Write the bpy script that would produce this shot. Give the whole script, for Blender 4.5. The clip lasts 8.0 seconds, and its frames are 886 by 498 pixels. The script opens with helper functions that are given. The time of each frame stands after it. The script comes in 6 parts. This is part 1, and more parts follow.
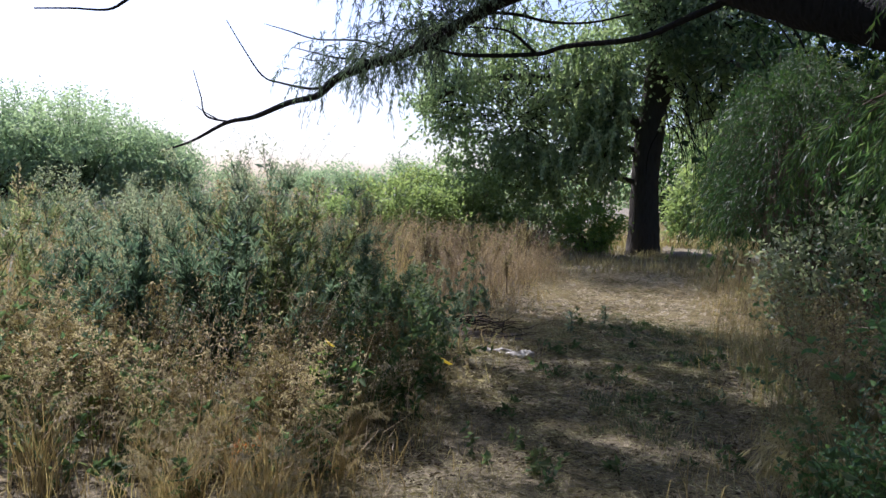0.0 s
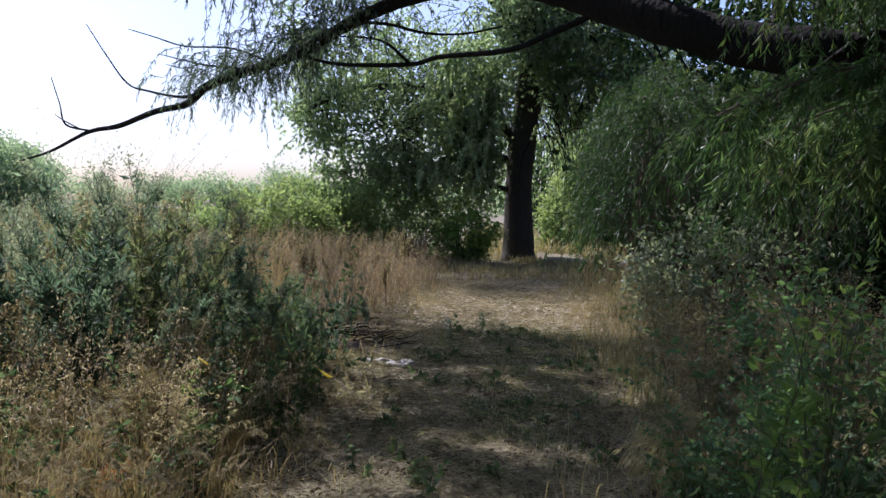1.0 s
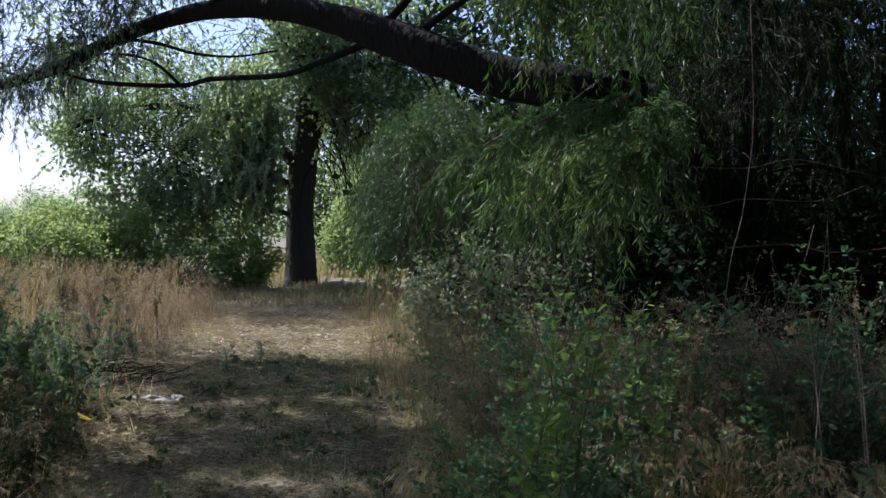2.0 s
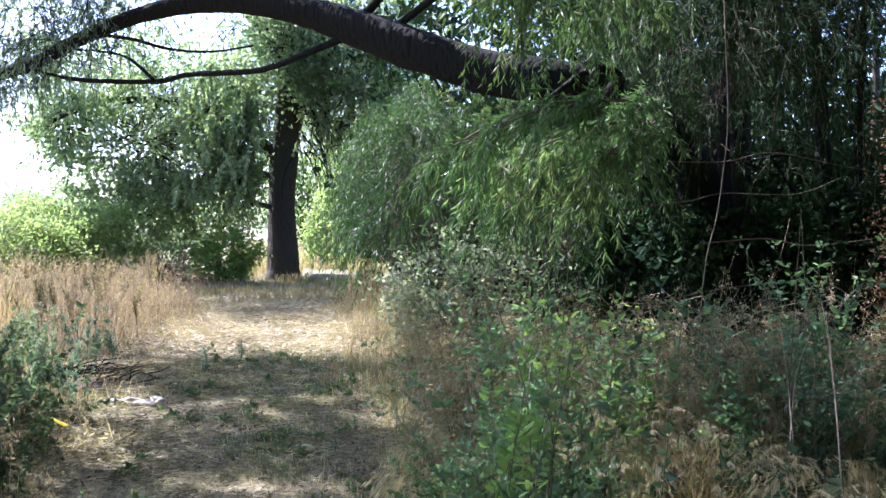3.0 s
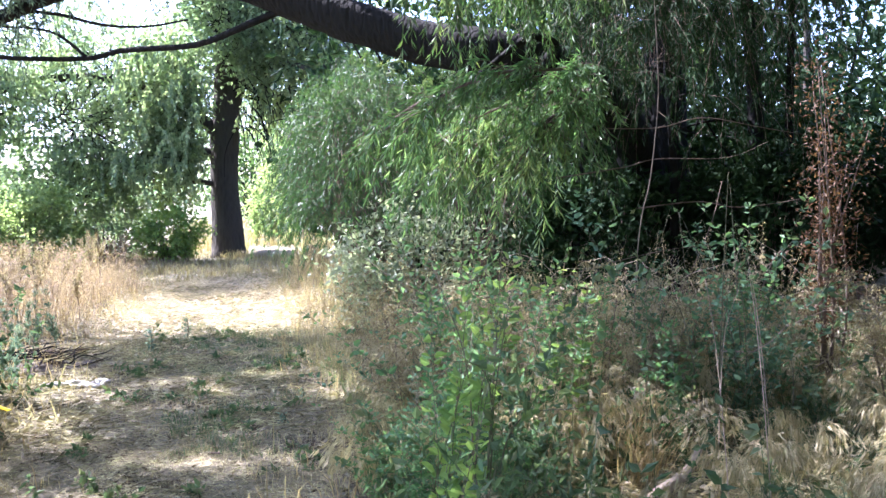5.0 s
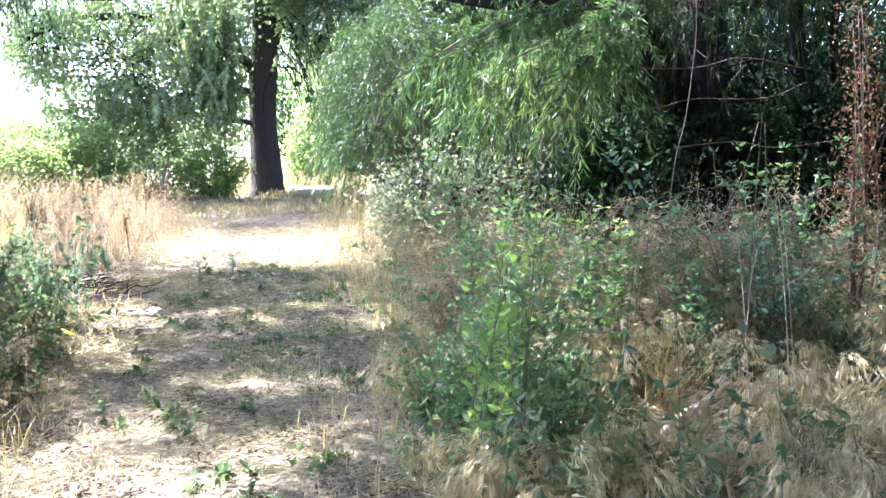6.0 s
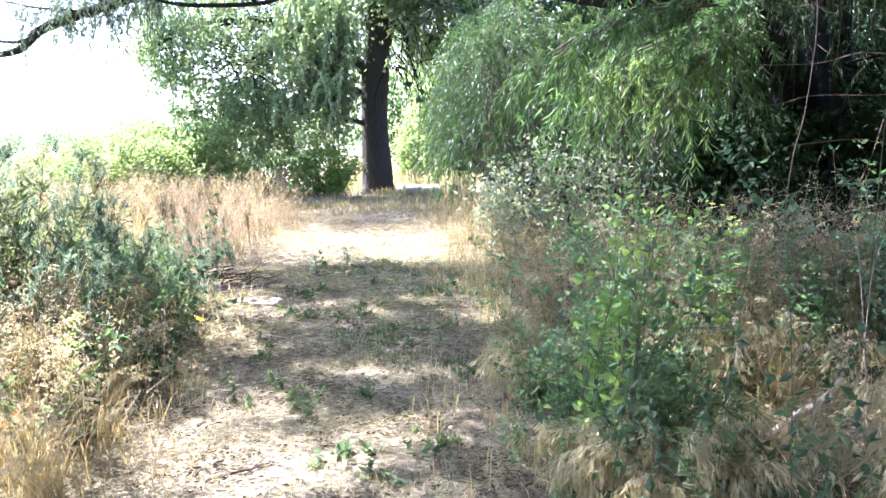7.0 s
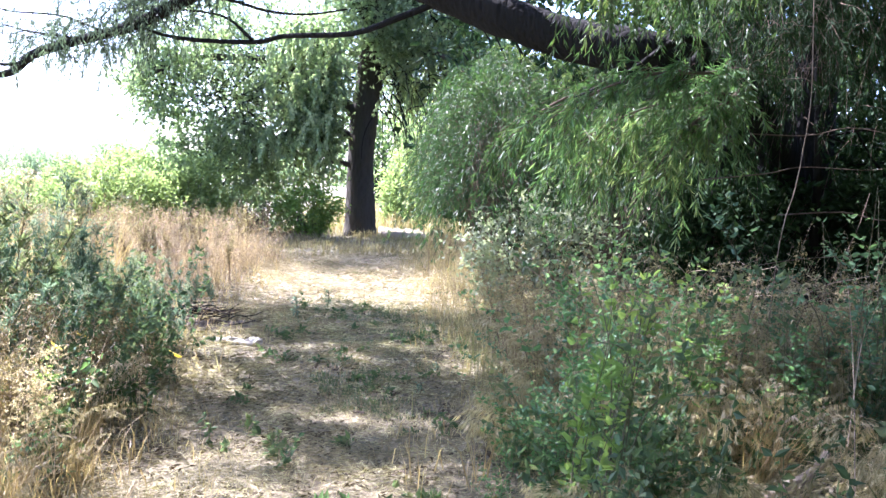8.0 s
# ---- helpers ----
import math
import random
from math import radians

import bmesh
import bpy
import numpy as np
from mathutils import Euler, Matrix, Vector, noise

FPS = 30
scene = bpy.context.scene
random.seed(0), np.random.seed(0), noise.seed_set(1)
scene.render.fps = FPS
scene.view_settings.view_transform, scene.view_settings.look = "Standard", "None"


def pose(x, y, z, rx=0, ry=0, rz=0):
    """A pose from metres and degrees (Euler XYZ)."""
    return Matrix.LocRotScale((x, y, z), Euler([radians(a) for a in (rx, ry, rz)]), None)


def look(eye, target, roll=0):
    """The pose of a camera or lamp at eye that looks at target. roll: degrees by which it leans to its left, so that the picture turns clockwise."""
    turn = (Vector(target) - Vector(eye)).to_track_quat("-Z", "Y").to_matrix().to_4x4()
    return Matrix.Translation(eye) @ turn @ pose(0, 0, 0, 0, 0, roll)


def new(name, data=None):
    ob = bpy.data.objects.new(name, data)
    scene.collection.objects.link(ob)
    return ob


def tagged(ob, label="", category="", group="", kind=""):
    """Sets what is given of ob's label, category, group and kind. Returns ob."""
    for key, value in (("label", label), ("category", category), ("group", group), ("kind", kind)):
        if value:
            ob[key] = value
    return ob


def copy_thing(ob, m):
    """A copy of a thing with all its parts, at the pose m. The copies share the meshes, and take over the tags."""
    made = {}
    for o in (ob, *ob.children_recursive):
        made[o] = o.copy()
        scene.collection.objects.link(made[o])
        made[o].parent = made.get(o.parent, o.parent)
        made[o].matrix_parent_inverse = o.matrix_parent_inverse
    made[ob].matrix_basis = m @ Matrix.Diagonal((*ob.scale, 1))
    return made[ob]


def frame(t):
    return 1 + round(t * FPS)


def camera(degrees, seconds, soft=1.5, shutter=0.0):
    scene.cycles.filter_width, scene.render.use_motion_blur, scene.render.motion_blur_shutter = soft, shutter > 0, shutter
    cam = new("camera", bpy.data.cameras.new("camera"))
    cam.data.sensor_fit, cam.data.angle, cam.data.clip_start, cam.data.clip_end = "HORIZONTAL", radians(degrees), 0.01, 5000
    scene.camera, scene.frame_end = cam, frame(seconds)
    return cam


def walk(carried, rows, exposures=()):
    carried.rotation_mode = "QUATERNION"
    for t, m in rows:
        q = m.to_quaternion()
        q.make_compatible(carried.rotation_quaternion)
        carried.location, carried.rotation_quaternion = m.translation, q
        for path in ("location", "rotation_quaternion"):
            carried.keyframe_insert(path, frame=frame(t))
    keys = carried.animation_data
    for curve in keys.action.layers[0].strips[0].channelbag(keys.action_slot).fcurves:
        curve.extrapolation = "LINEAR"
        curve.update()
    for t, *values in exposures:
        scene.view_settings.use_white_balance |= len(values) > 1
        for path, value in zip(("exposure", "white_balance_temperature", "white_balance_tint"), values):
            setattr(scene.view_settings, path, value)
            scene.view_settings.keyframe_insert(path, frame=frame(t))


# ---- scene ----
cam = camera(55.7, 8.0)
PATH = [
    (0.0, (-0.093, 0.072, 1.505, 86.435, -2.238, 13.109)),
    (0.5, (-0.090, 0.063, 1.506, 87.102, -1.494, 8.689)),
    (1.0, (-0.085, 0.080, 1.515, 87.304, -1.527, 4.784)),
    (1.5, (-0.042, 0.080, 1.530, 88.277, -1.792, -1.979)),
    (1.7, (-0.021, 0.087, 1.529, 89.062, -1.978, -6.385)),
    (2.8, (0.036, 0.099, 1.630, 89.124, -0.303, -11.978)),
    (3.0, (0.053, 0.106, 1.629, 88.406, -0.201, -10.906)),
    (3.5, (0.087, 0.135, 1.620, 85.469, 1.115, -4.235)),
    (4.0, (0.171, 0.171, 1.616, 83.854, 2.660, -2.268)),
    (4.5, (0.195, 0.146, 1.624, 85.393, 1.531, -10.815)),
    (4.7, (0.158, 0.089, 1.627, 87.241, 1.683, -13.676)),
    (5.8, (-0.034, -0.108, 1.602, 82.637, 0.745, -15.050)),
    (6.0, (-0.000, -0.186, 1.599, 82.539, 1.042, -12.091)),
    (6.5, (0.024, -0.317, 1.596, 78.561, 1.502, -8.595)),
    (7.0, (-0.067, -0.338, 1.594, 82.622, 1.165, -4.872)),
    (7.5, (-0.148, -0.316, 1.599, 83.204, 1.142, -3.210)),
    (8.0, (-0.146, -0.288, 1.619, 85.747, -2.214, -6.098)),
]
walk(cam, [(t, pose(*p)) for t, p in PATH], exposures=[(0.0, 0.66, 5450, 26), (1.7, 0.43, 5400, 26), (2.8, 1.95, 5250, 26), (3.4, 2.55, 5250, 30), (4.5, 2.65, 5250, 30), (5.8, 3.35, 5250, 31), (7.2, 3.1, 5250, 32), (8.0, 2.8, 5250, 31)])

# ---- world and sun ----
SUN_AZ, SUN_EL = radians(-48), radians(50)   # azimuth from +y, to the right
world = bpy.data.worlds.new("sky")
scene.world = world
world.use_nodes = True
wn = world.node_tree.nodes
sky = wn.new("ShaderNodeTexSky")
sky.sky_type = "NISHITA"
sky.sun_disc = False
sky.sun_elevation, sky.sun_rotation = SUN_EL, SUN_AZ
sky.dust_density = 2.2
wn["Background"].inputs["Strength"].default_value = 0.12
world.node_tree.links.new(sky.outputs[0], wn["Background"].inputs["Color"])
sun = new("sun", bpy.data.lights.new("sun", "SUN"))
sun.data.energy, sun.data.angle, sun.data.color = 5.0, radians(0.5), (1.0, 0.92, 0.79)
to_sun = Vector((math.sin(SUN_AZ) * math.cos(SUN_EL), math.cos(SUN_AZ) * math.cos(SUN_EL), math.sin(SUN_EL)))
sun.matrix_world = look(to_sun * 60, (0, 0, 0))


# ---- materials ----
def node_mat(name):
    m = bpy.data.materials.new(name)
    m.use_nodes = True
    return m, m.node_tree.nodes, m.node_tree.links, m.node_tree.nodes["Principled BSDF"]


def ramp(nodes, colours):
    r = nodes.new("ShaderNodeValToRGB")
    n = len(colours)
    while len(r.color_ramp.elements) < n:
        r.color_ramp.elements.new(0.5)
    for k, c in enumerate(colours):
        e = r.color_ramp.elements[k]
        e.position, e.color = k / max(1, n - 1), (*c, 1)
    return r


def foliage(name, colours, through_light=0.35, rough=0.5, patch=1.2, own=False):
    """Leaves or blades: a colour of its own for each, slow drift of tone, light that shines through."""
    m, nodes, links, b = node_mat(name)
    r = ramp(nodes, colours)
    if own:
        info = nodes.new("ShaderNodeObjectInfo")
        rnd = info.outputs["Random"]
    else:
        geo = nodes.new("ShaderNodeNewGeometry")
        rnd = geo.outputs["Random Per Island"]
    tex = nodes.new("ShaderNodeTexNoise")
    co = nodes.new("ShaderNodeTexCoord")
    links.new(co.outputs["Object"], tex.inputs["Vector"])
    tex.inputs["Scale"].default_value = patch
    tex.inputs["Detail"].default_value = 3
    mix = nodes.new("ShaderNodeMath")
    mix.operation = "MULTIPLY_ADD"
    mix.inputs[1].default_value = 0.6
    off = nodes.new("ShaderNodeMath")
    off.operation = "MULTIPLY_ADD"
    off.inputs[1].default_value = 1.4
    off.inputs[2].default_value = -0.5
    links.new(tex.outputs["Fac"], off.inputs[0])
    links.new(rnd, mix.inputs[0])
    links.new(off.outputs[0], mix.inputs[2])
    links.new(mix.outputs[0], r.inputs[0])
    links.new(r.outputs[0], b.inputs["Base Color"])
    b.inputs["Roughness"].default_value = rough
    b.inputs["Specular IOR Level"].default_value = 0.28
    tr = nodes.new("ShaderNodeBsdfTranslucent")
    bright = nodes.new("ShaderNodeMix")
    bright.data_type, bright.blend_type = "RGBA", "MULTIPLY"
    bright.inputs[0].default_value = 1.0
    bright.inputs[7].default_value = (1.7, 1.8, 1.15, 1)
    links.new(r.outputs[0], bright.inputs[6])
    links.new(bright.outputs[2], tr.inputs["Color"])
    sh = nodes.new("ShaderNodeMixShader")
    sh.inputs[0].default_value = through_light
    links.new(b.outputs[0], sh.inputs[1])
    links.new(tr.outputs[0], sh.inputs[2])
    links.new(sh.outputs[0], nodes["Material Output"].inputs["Surface"])
    return m


def bark(name, dark, light, scale=6.0, depth=0.6):
    m, nodes, links, b = node_mat(name)
    co = nodes.new("ShaderNodeTexCoord")
    mp = nodes.new("ShaderNodeMapping")
    mp.inputs["Scale"].default_value = (scale, scale, scale * 0.22)
    links.new(co.outputs["Object"], mp.inputs["Vector"])
    n1 = nodes.new("ShaderNodeTexNoise")
    n1.inputs["Scale"].default_value, n1.inputs["Detail"].default_value = 2.0, 8
    links.new(mp.outputs[0], n1.inputs["Vector"])
    vo = nodes.new("ShaderNodeTexVoronoi")
    vo.feature = "DISTANCE_TO_EDGE"
    vo.inputs["Scale"].default_value = 1.6
    links.new(mp.outputs[0], vo.inputs["Vector"])
    mul = nodes.new("ShaderNodeMath")
    mul.operation = "MULTIPLY_ADD"
    mul.inputs[1].default_value = 1.2
    links.new(vo.outputs["Distance"], mul.inputs[0])
    links.new(n1.outputs["Fac"], mul.inputs[2])
    r = ramp(nodes, [dark, light, tuple(0.7 * a + 0.3 * c for a, c in zip(light, dark))])
    links.new(mul.outputs[0], r.inputs[0])
    links.new(r.outputs[0], b.inputs["Base Color"])
    b.inputs["Roughness"].default_value = 0.9
    b.inputs["Specular IOR Level"].default_value = 0.085
    bump = nodes.new("ShaderNodeBump")
    bump.inputs["Strength"].default_value, bump.inputs["Distance"].default_value = depth, 0.04
    links.new(mul.outputs[0], bump.inputs["Height"])
    links.new(bump.outputs[0], b.inputs["Normal"])
    return m


def soil(name):
    """Dusty earth with trodden straw, worn paler along the track."""
    m, nodes, links, b = node_mat(name)
    co = nodes.new("ShaderNodeTexCoord")
    fine = nodes.new("ShaderNodeTexNoise")
    fine.inputs["Scale"].default_value, fine.inputs["Detail"].default_value = 17, 10
    fine.inputs["Roughness"].default_value = 0.7
    broad = nodes.new("ShaderNodeTexNoise")
    broad.inputs["Scale"].default_value, broad.inputs["Detail"].default_value = 1.7, 7
    for n in (fine, broad):
        links.new(co.outputs["Object"], n.inputs["Vector"])
    a = ramp(nodes, [(0.02, 0.017, 0.01)] * 3 + [(0.06, 0.052, 0.03), (0.145, 0.125, 0.072), (0.24, 0.209, 0.123), (0.31, 0.273, 0.165)] + [(0.33, 0.292, 0.18)] * 2)
    c = ramp(nodes, [(0.03, 0.025, 0.014)] * 3 + [(0.085, 0.069, 0.039), (0.18, 0.148, 0.084), (0.3, 0.25, 0.147), (0.39, 0.33, 0.195)] + [(0.42, 0.355, 0.212)] * 2)
    links.new(fine.outputs["Fac"], a.inputs[0])
    links.new(fine.outputs["Fac"], c.inputs[0])
    sharp = ramp(nodes, [(0, 0, 0), (0, 0, 0), (0.15, 0.15, 0.15), (0.9, 0.9, 0.9), (1, 1, 1), (1, 1, 1)])
    links.new(broad.outputs["Fac"], sharp.inputs[0])
    mix = nodes.new("ShaderNodeMix")
    mix.data_type = "RGBA"
    links.new(sharp.outputs[0], mix.inputs[0])
    links.new(a.outputs[0], mix.inputs[6])
    links.new(c.outputs[0], mix.inputs[7])
    links.new(mix.outputs[2], b.inputs["Base Color"])
    b.inputs["Roughness"].default_value = 0.95
    bump = nodes.new("ShaderNodeBump")
    bump.inputs["Strength"].default_value, bump.inputs["Distance"].default_value = 0.9, 0.035
    links.new(fine.outputs["Fac"], bump.inputs["Height"])
    links.new(bump.outputs[0], b.inputs["Normal"])
    return m


def plain(name, c1, c2, rough=0.7, scale=30.0):
    m, nodes, links, b = node_mat(name)
    co = nodes.new("ShaderNodeTexCoord")
    n = nodes.new("ShaderNodeTexNoise")
    n.inputs["Scale"].default_value, n.inputs["Detail"].default_value = scale, 6
    links.new(co.outputs["Object"], n.inputs["Vector"])
    r = ramp(nodes, [c1, c1, c2, c2])
    links.new(n.outputs["Fac"], r.inputs[0])
    links.new(r.outputs[0], b.inputs["Base Color"])
    b.inputs["Roughness"].default_value = rough
    bump = nodes.new("ShaderNodeBump")
    bump.inputs["Strength"].default_value, bump.inputs["Distance"].default_value = 0.4, 0.01
    links.new(n.outputs["Fac"], bump.inputs["Height"])
    links.new(bump.outputs[0], b.inputs["Normal"])
    return m


M_SOIL = soil("dry_soil")
M_STRAW = foliage("straw", [(0.187, 0.149, 0.079), (0.309, 0.254, 0.134), (0.439, 0.380, 0.210), (0.561, 0.499, 0.295)], 0.2, 0.6)
M_GOLD = foliage("golden_grass", [(0.162, 0.117, 0.060), (0.292, 0.217, 0.115), (0.410, 0.318, 0.175), (0.216, 0.223, 0.101)], 0.35, 0.55)
M_BROWN = foliage("brown_reed", [(0.112, 0.090, 0.051), (0.194, 0.158, 0.090), (0.276, 0.235, 0.137), (0.334, 0.298, 0.176)], 0.35, 0.6)
M_REED = foliage("dead_reed", [(0.13, 0.095, 0.064), (0.22, 0.164, 0.112), (0.31, 0.237, 0.166), (0.4, 0.312, 0.22)], 0.35, 0.6)
M_PALE = foliage("pale_seed_head", [(0.200, 0.165, 0.115), (0.300, 0.255, 0.180), (0.400, 0.345, 0.255)], 0.4, 0.6)
M_GREYSTRAW = foliage("grey_straw", [(0.068, 0.074, 0.036), (0.129, 0.136, 0.061), (0.213, 0.214, 0.100), (0.091, 0.131, 0.048)], 0.25, 0.6)
M_GREENGRASS = foliage("green_grass", [(0.038, 0.068, 0.033), (0.060, 0.098, 0.048), (0.120, 0.143, 0.074), (0.195, 0.173, 0.104)], 0.35, 0.5)
M_MUGWORT = foliage("mugwort_leaf", [(0.061, 0.092, 0.079), (0.095, 0.140, 0.113), (0.145, 0.196, 0.155), (0.231, 0.271, 0.222)], 0.55, 0.5)
M_GREYSEED = foliage("grey_flower", [(0.154, 0.184, 0.143), (0.235, 0.265, 0.204), (0.347, 0.352, 0.281)], 0.5, 0.7)
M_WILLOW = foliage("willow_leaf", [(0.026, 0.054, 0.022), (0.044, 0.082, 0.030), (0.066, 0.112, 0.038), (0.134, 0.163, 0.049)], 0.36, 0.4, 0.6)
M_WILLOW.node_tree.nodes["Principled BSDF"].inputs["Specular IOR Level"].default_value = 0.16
# darker copy of willow_leaf: shade behind the front boughs is in the colour
M_WILLOWSHADE = foliage("shaded_willow_leaf", [(0.016, 0.037, 0.015), (0.027, 0.06, 0.021), (0.045, 0.088, 0.03), (0.09, 0.13, 0.042)], 0.34, 0.45, 0.5)
# lighter copy of willow_leaf: the sun on the front boughs is in the colour
M_WILLOWLIT = foliage("sunlit_willow_leaf", [(0.04, 0.09, 0.034), (0.07, 0.135, 0.05), (0.115, 0.19, 0.07), (0.25, 0.3, 0.12)], 0.42, 0.38, 0.6)
M_WILLOWGREY = foliage("grey_willow_leaf", [(0.045, 0.068, 0.050), (0.075, 0.105, 0.076), (0.112, 0.143, 0.106)], 0.45, 0.42, 0.7)
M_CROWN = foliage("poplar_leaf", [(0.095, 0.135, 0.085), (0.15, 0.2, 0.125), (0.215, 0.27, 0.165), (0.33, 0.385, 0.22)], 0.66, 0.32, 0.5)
# lighter copy of poplar_leaf with sunlight put into the colour
M_CROWNLIT = foliage("sunlit_poplar_leaf", [(0.15, 0.2, 0.115), (0.23, 0.29, 0.165), (0.33, 0.385, 0.225), (0.46, 0.5, 0.32)], 0.5, 0.32, 0.9)
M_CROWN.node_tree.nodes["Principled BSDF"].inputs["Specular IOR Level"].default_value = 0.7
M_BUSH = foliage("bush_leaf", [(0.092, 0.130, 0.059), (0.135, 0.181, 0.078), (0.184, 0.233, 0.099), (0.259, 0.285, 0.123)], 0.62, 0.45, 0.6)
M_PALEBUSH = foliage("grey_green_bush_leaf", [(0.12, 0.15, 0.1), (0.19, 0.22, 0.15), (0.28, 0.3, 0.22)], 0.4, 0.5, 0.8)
# shrub leaf lightened to yellow-green: sunlight is painted into the colour
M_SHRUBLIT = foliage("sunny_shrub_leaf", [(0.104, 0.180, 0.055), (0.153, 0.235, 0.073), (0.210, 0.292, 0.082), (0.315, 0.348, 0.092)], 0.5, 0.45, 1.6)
# near-black leaf colour and low gloss stand in for the thicket's deep shade
M_SHADELEAF = foliage("painted_shade_leaf", [(0.013, 0.026, 0.012), (0.021, 0.041, 0.017), (0.031, 0.060, 0.025)], 0.12, 0.65, 0.6)
M_SHADELEAF.node_tree.nodes["Principled BSDF"].inputs["Specular IOR Level"].default_value = 0.06
# distance haze and glare are painted in as a pale grey-green
M_FAR = foliage("hazy_far_leaf", [(0.160, 0.220, 0.155), (0.236, 0.304, 0.211), (0.338, 0.396, 0.288)], 0.55, 0.6, 0.15)
M_PLANT = foliage("broad_leaf", [(0.052, 0.109, 0.064), (0.086, 0.160, 0.090), (0.124, 0.206, 0.109), (0.238, 0.300, 0.109)], 0.48, 0.62, 2.0, own=True)
M_PLANTSOFT = foliage("small_leaf", [(0.040, 0.068, 0.040), (0.065, 0.104, 0.056), (0.094, 0.133, 0.068), (0.166, 0.180, 0.094)], 0.45, 0.62, 2.0)
M_RUST = foliage("rusty_leaf", [(0.049, 0.025, 0.014), (0.085, 0.046, 0.023), (0.125, 0.073, 0.036)], 0.3, 0.6)
M_BARK = bark("furrowed_bark", (0.017, 0.016, 0.014), (0.075, 0.068, 0.057))
M_LIMB = bark("dark_limb_bark", (0.0055, 0.0053, 0.005), (0.019, 0.0185, 0.017), 9.0)
M_TWIG = bark("twig_bark", (0.05, 0.04, 0.03), (0.13, 0.1, 0.075), 20.0, 0.3)
M_DEADWOOD = bark("bleached_wood", (0.16, 0.12, 0.085), (0.4, 0.32, 0.24), 18.0, 0.4)
M_VINE = bark("vine_bark", (0.08, 0.065, 0.045), (0.2, 0.16, 0.115), 30.0, 0.3)
M_STEM = plain("green_stem", (0.06, 0.075, 0.03), (0.12, 0.1, 0.05))
M_WHITE = plain("grubby_white", (0.26, 0.24, 0.2), (0.6, 0.575, 0.52), 0.8, 14)


# ---- mesh helpers ----
class Soup:
    """Triangles gathered for one mesh."""

    def __init__(self):
        self.v, self.f, self.n = [], [], 0

    def add(self, v, f):
        v = np.asarray(v, float).reshape(-1, 3)
        self.v.append(v)
        self.f.append(np.asarray(f, int).reshape(-1, 3) + self.n)
        self.n += len(v)
        return self

    def mesh(self, name, smooth=False):
        v, f = np.concatenate(self.v), np.concatenate(self.f)
        me = bpy.data.meshes.new(name)
        me.vertices.add(len(v))
        me.vertices.foreach_set("co", v.astype(np.float32).ravel())
        me.loops.add(3 * len(f))
        me.loops.foreach_set("vertex_index", f.astype(np.int32).ravel())
        me.polygons.add(len(f))
        me.polygons.foreach_set("loop_start", np.arange(0, 3 * len(f), 3, dtype=np.int32))
        me.polygons.foreach_set("use_smooth", np.full(len(f), smooth))
        me.update(calc_edges=True)
        return me


def unit(a):
    return a / np.maximum(np.linalg.norm(a, axis=-1, keepdims=True), 1e-9)


def sphere(rng, n):
    return unit(rng.normal(size=(n, 3)))


# two ragged gaps in the thicket through which the sky shows: a point on each, its direction, its half-width per metre
GAPS = [((3.9, 7.0, 2.85), (0.48, 0.86, 0.16), 0.021), ((3.1, 7.0, 2.5), (0.41, 0.9, 0.125), 0.011)]


def leaf_tris(base, d, length, width, rng, fold=0.25, broad=False):
    """Leaves as folded blades from their bases along d: 2 triangles each, or 6 for broad ones."""
    base, n = np.asarray(base, float), len(base)
    d = unit(d)
    side = unit(np.cross(d, sphere(rng, n)))
    up = np.cross(side, d)
    length, width = np.broadcast_to(length, n)[:, None], np.broadcast_to(width, n)[:, None]
    if not broad:
        mid = base + d * length * 0.42 + up * width * fold
        v = np.stack([base, mid + side * width / 2, base + d * length, mid - side * width / 2], 1)
        f = np.array([[0, 1, 2], [0, 2, 3]])
    else:
        mid = base + d * length * 0.5 - up * width * 0.1
        lo, hi = base + d * length * 0.25 + up * width * fold * 0.7, base + d * length * 0.68 + up * width * fold * 0.6
        v = np.stack([base, lo + side * width * 0.46, hi + side * width * 0.36, base + d * length - up * length * 0.12,
                      hi - side * width * 0.36, lo - side * width * 0.46, mid], 1)
        f = np.array([[0, 1, 6], [1, 2, 6], [2, 3, 6], [3, 4, 6], [4, 5, 6], [5, 0, 6]])
    k = v.shape[1]
    if n > 500:
        keep = np.ones(n, bool)
        for at, way, wide in GAPS:
            way = unit(np.array(way))
            along = (base - np.array(at)) @ way
            off = np.linalg.norm(base - np.array(at) - along[:, None] * way, axis=1)
            ragged = 1 + 0.5 * np.sin(9 * base[:, 0] + 7 * base[:, 2]) * np.sin(11 * base[:, 2] - 5 * base[:, 1])
            keep &= (along < 0) | (off > wide * (along + 8) * ragged) | (rng.uniform(size=n) < 0.06)
        v = v[keep]
        n = len(v)
    return v.reshape(-1, 3), (np.arange(n)[:, None, None] * k + f).reshape(-1, 3)


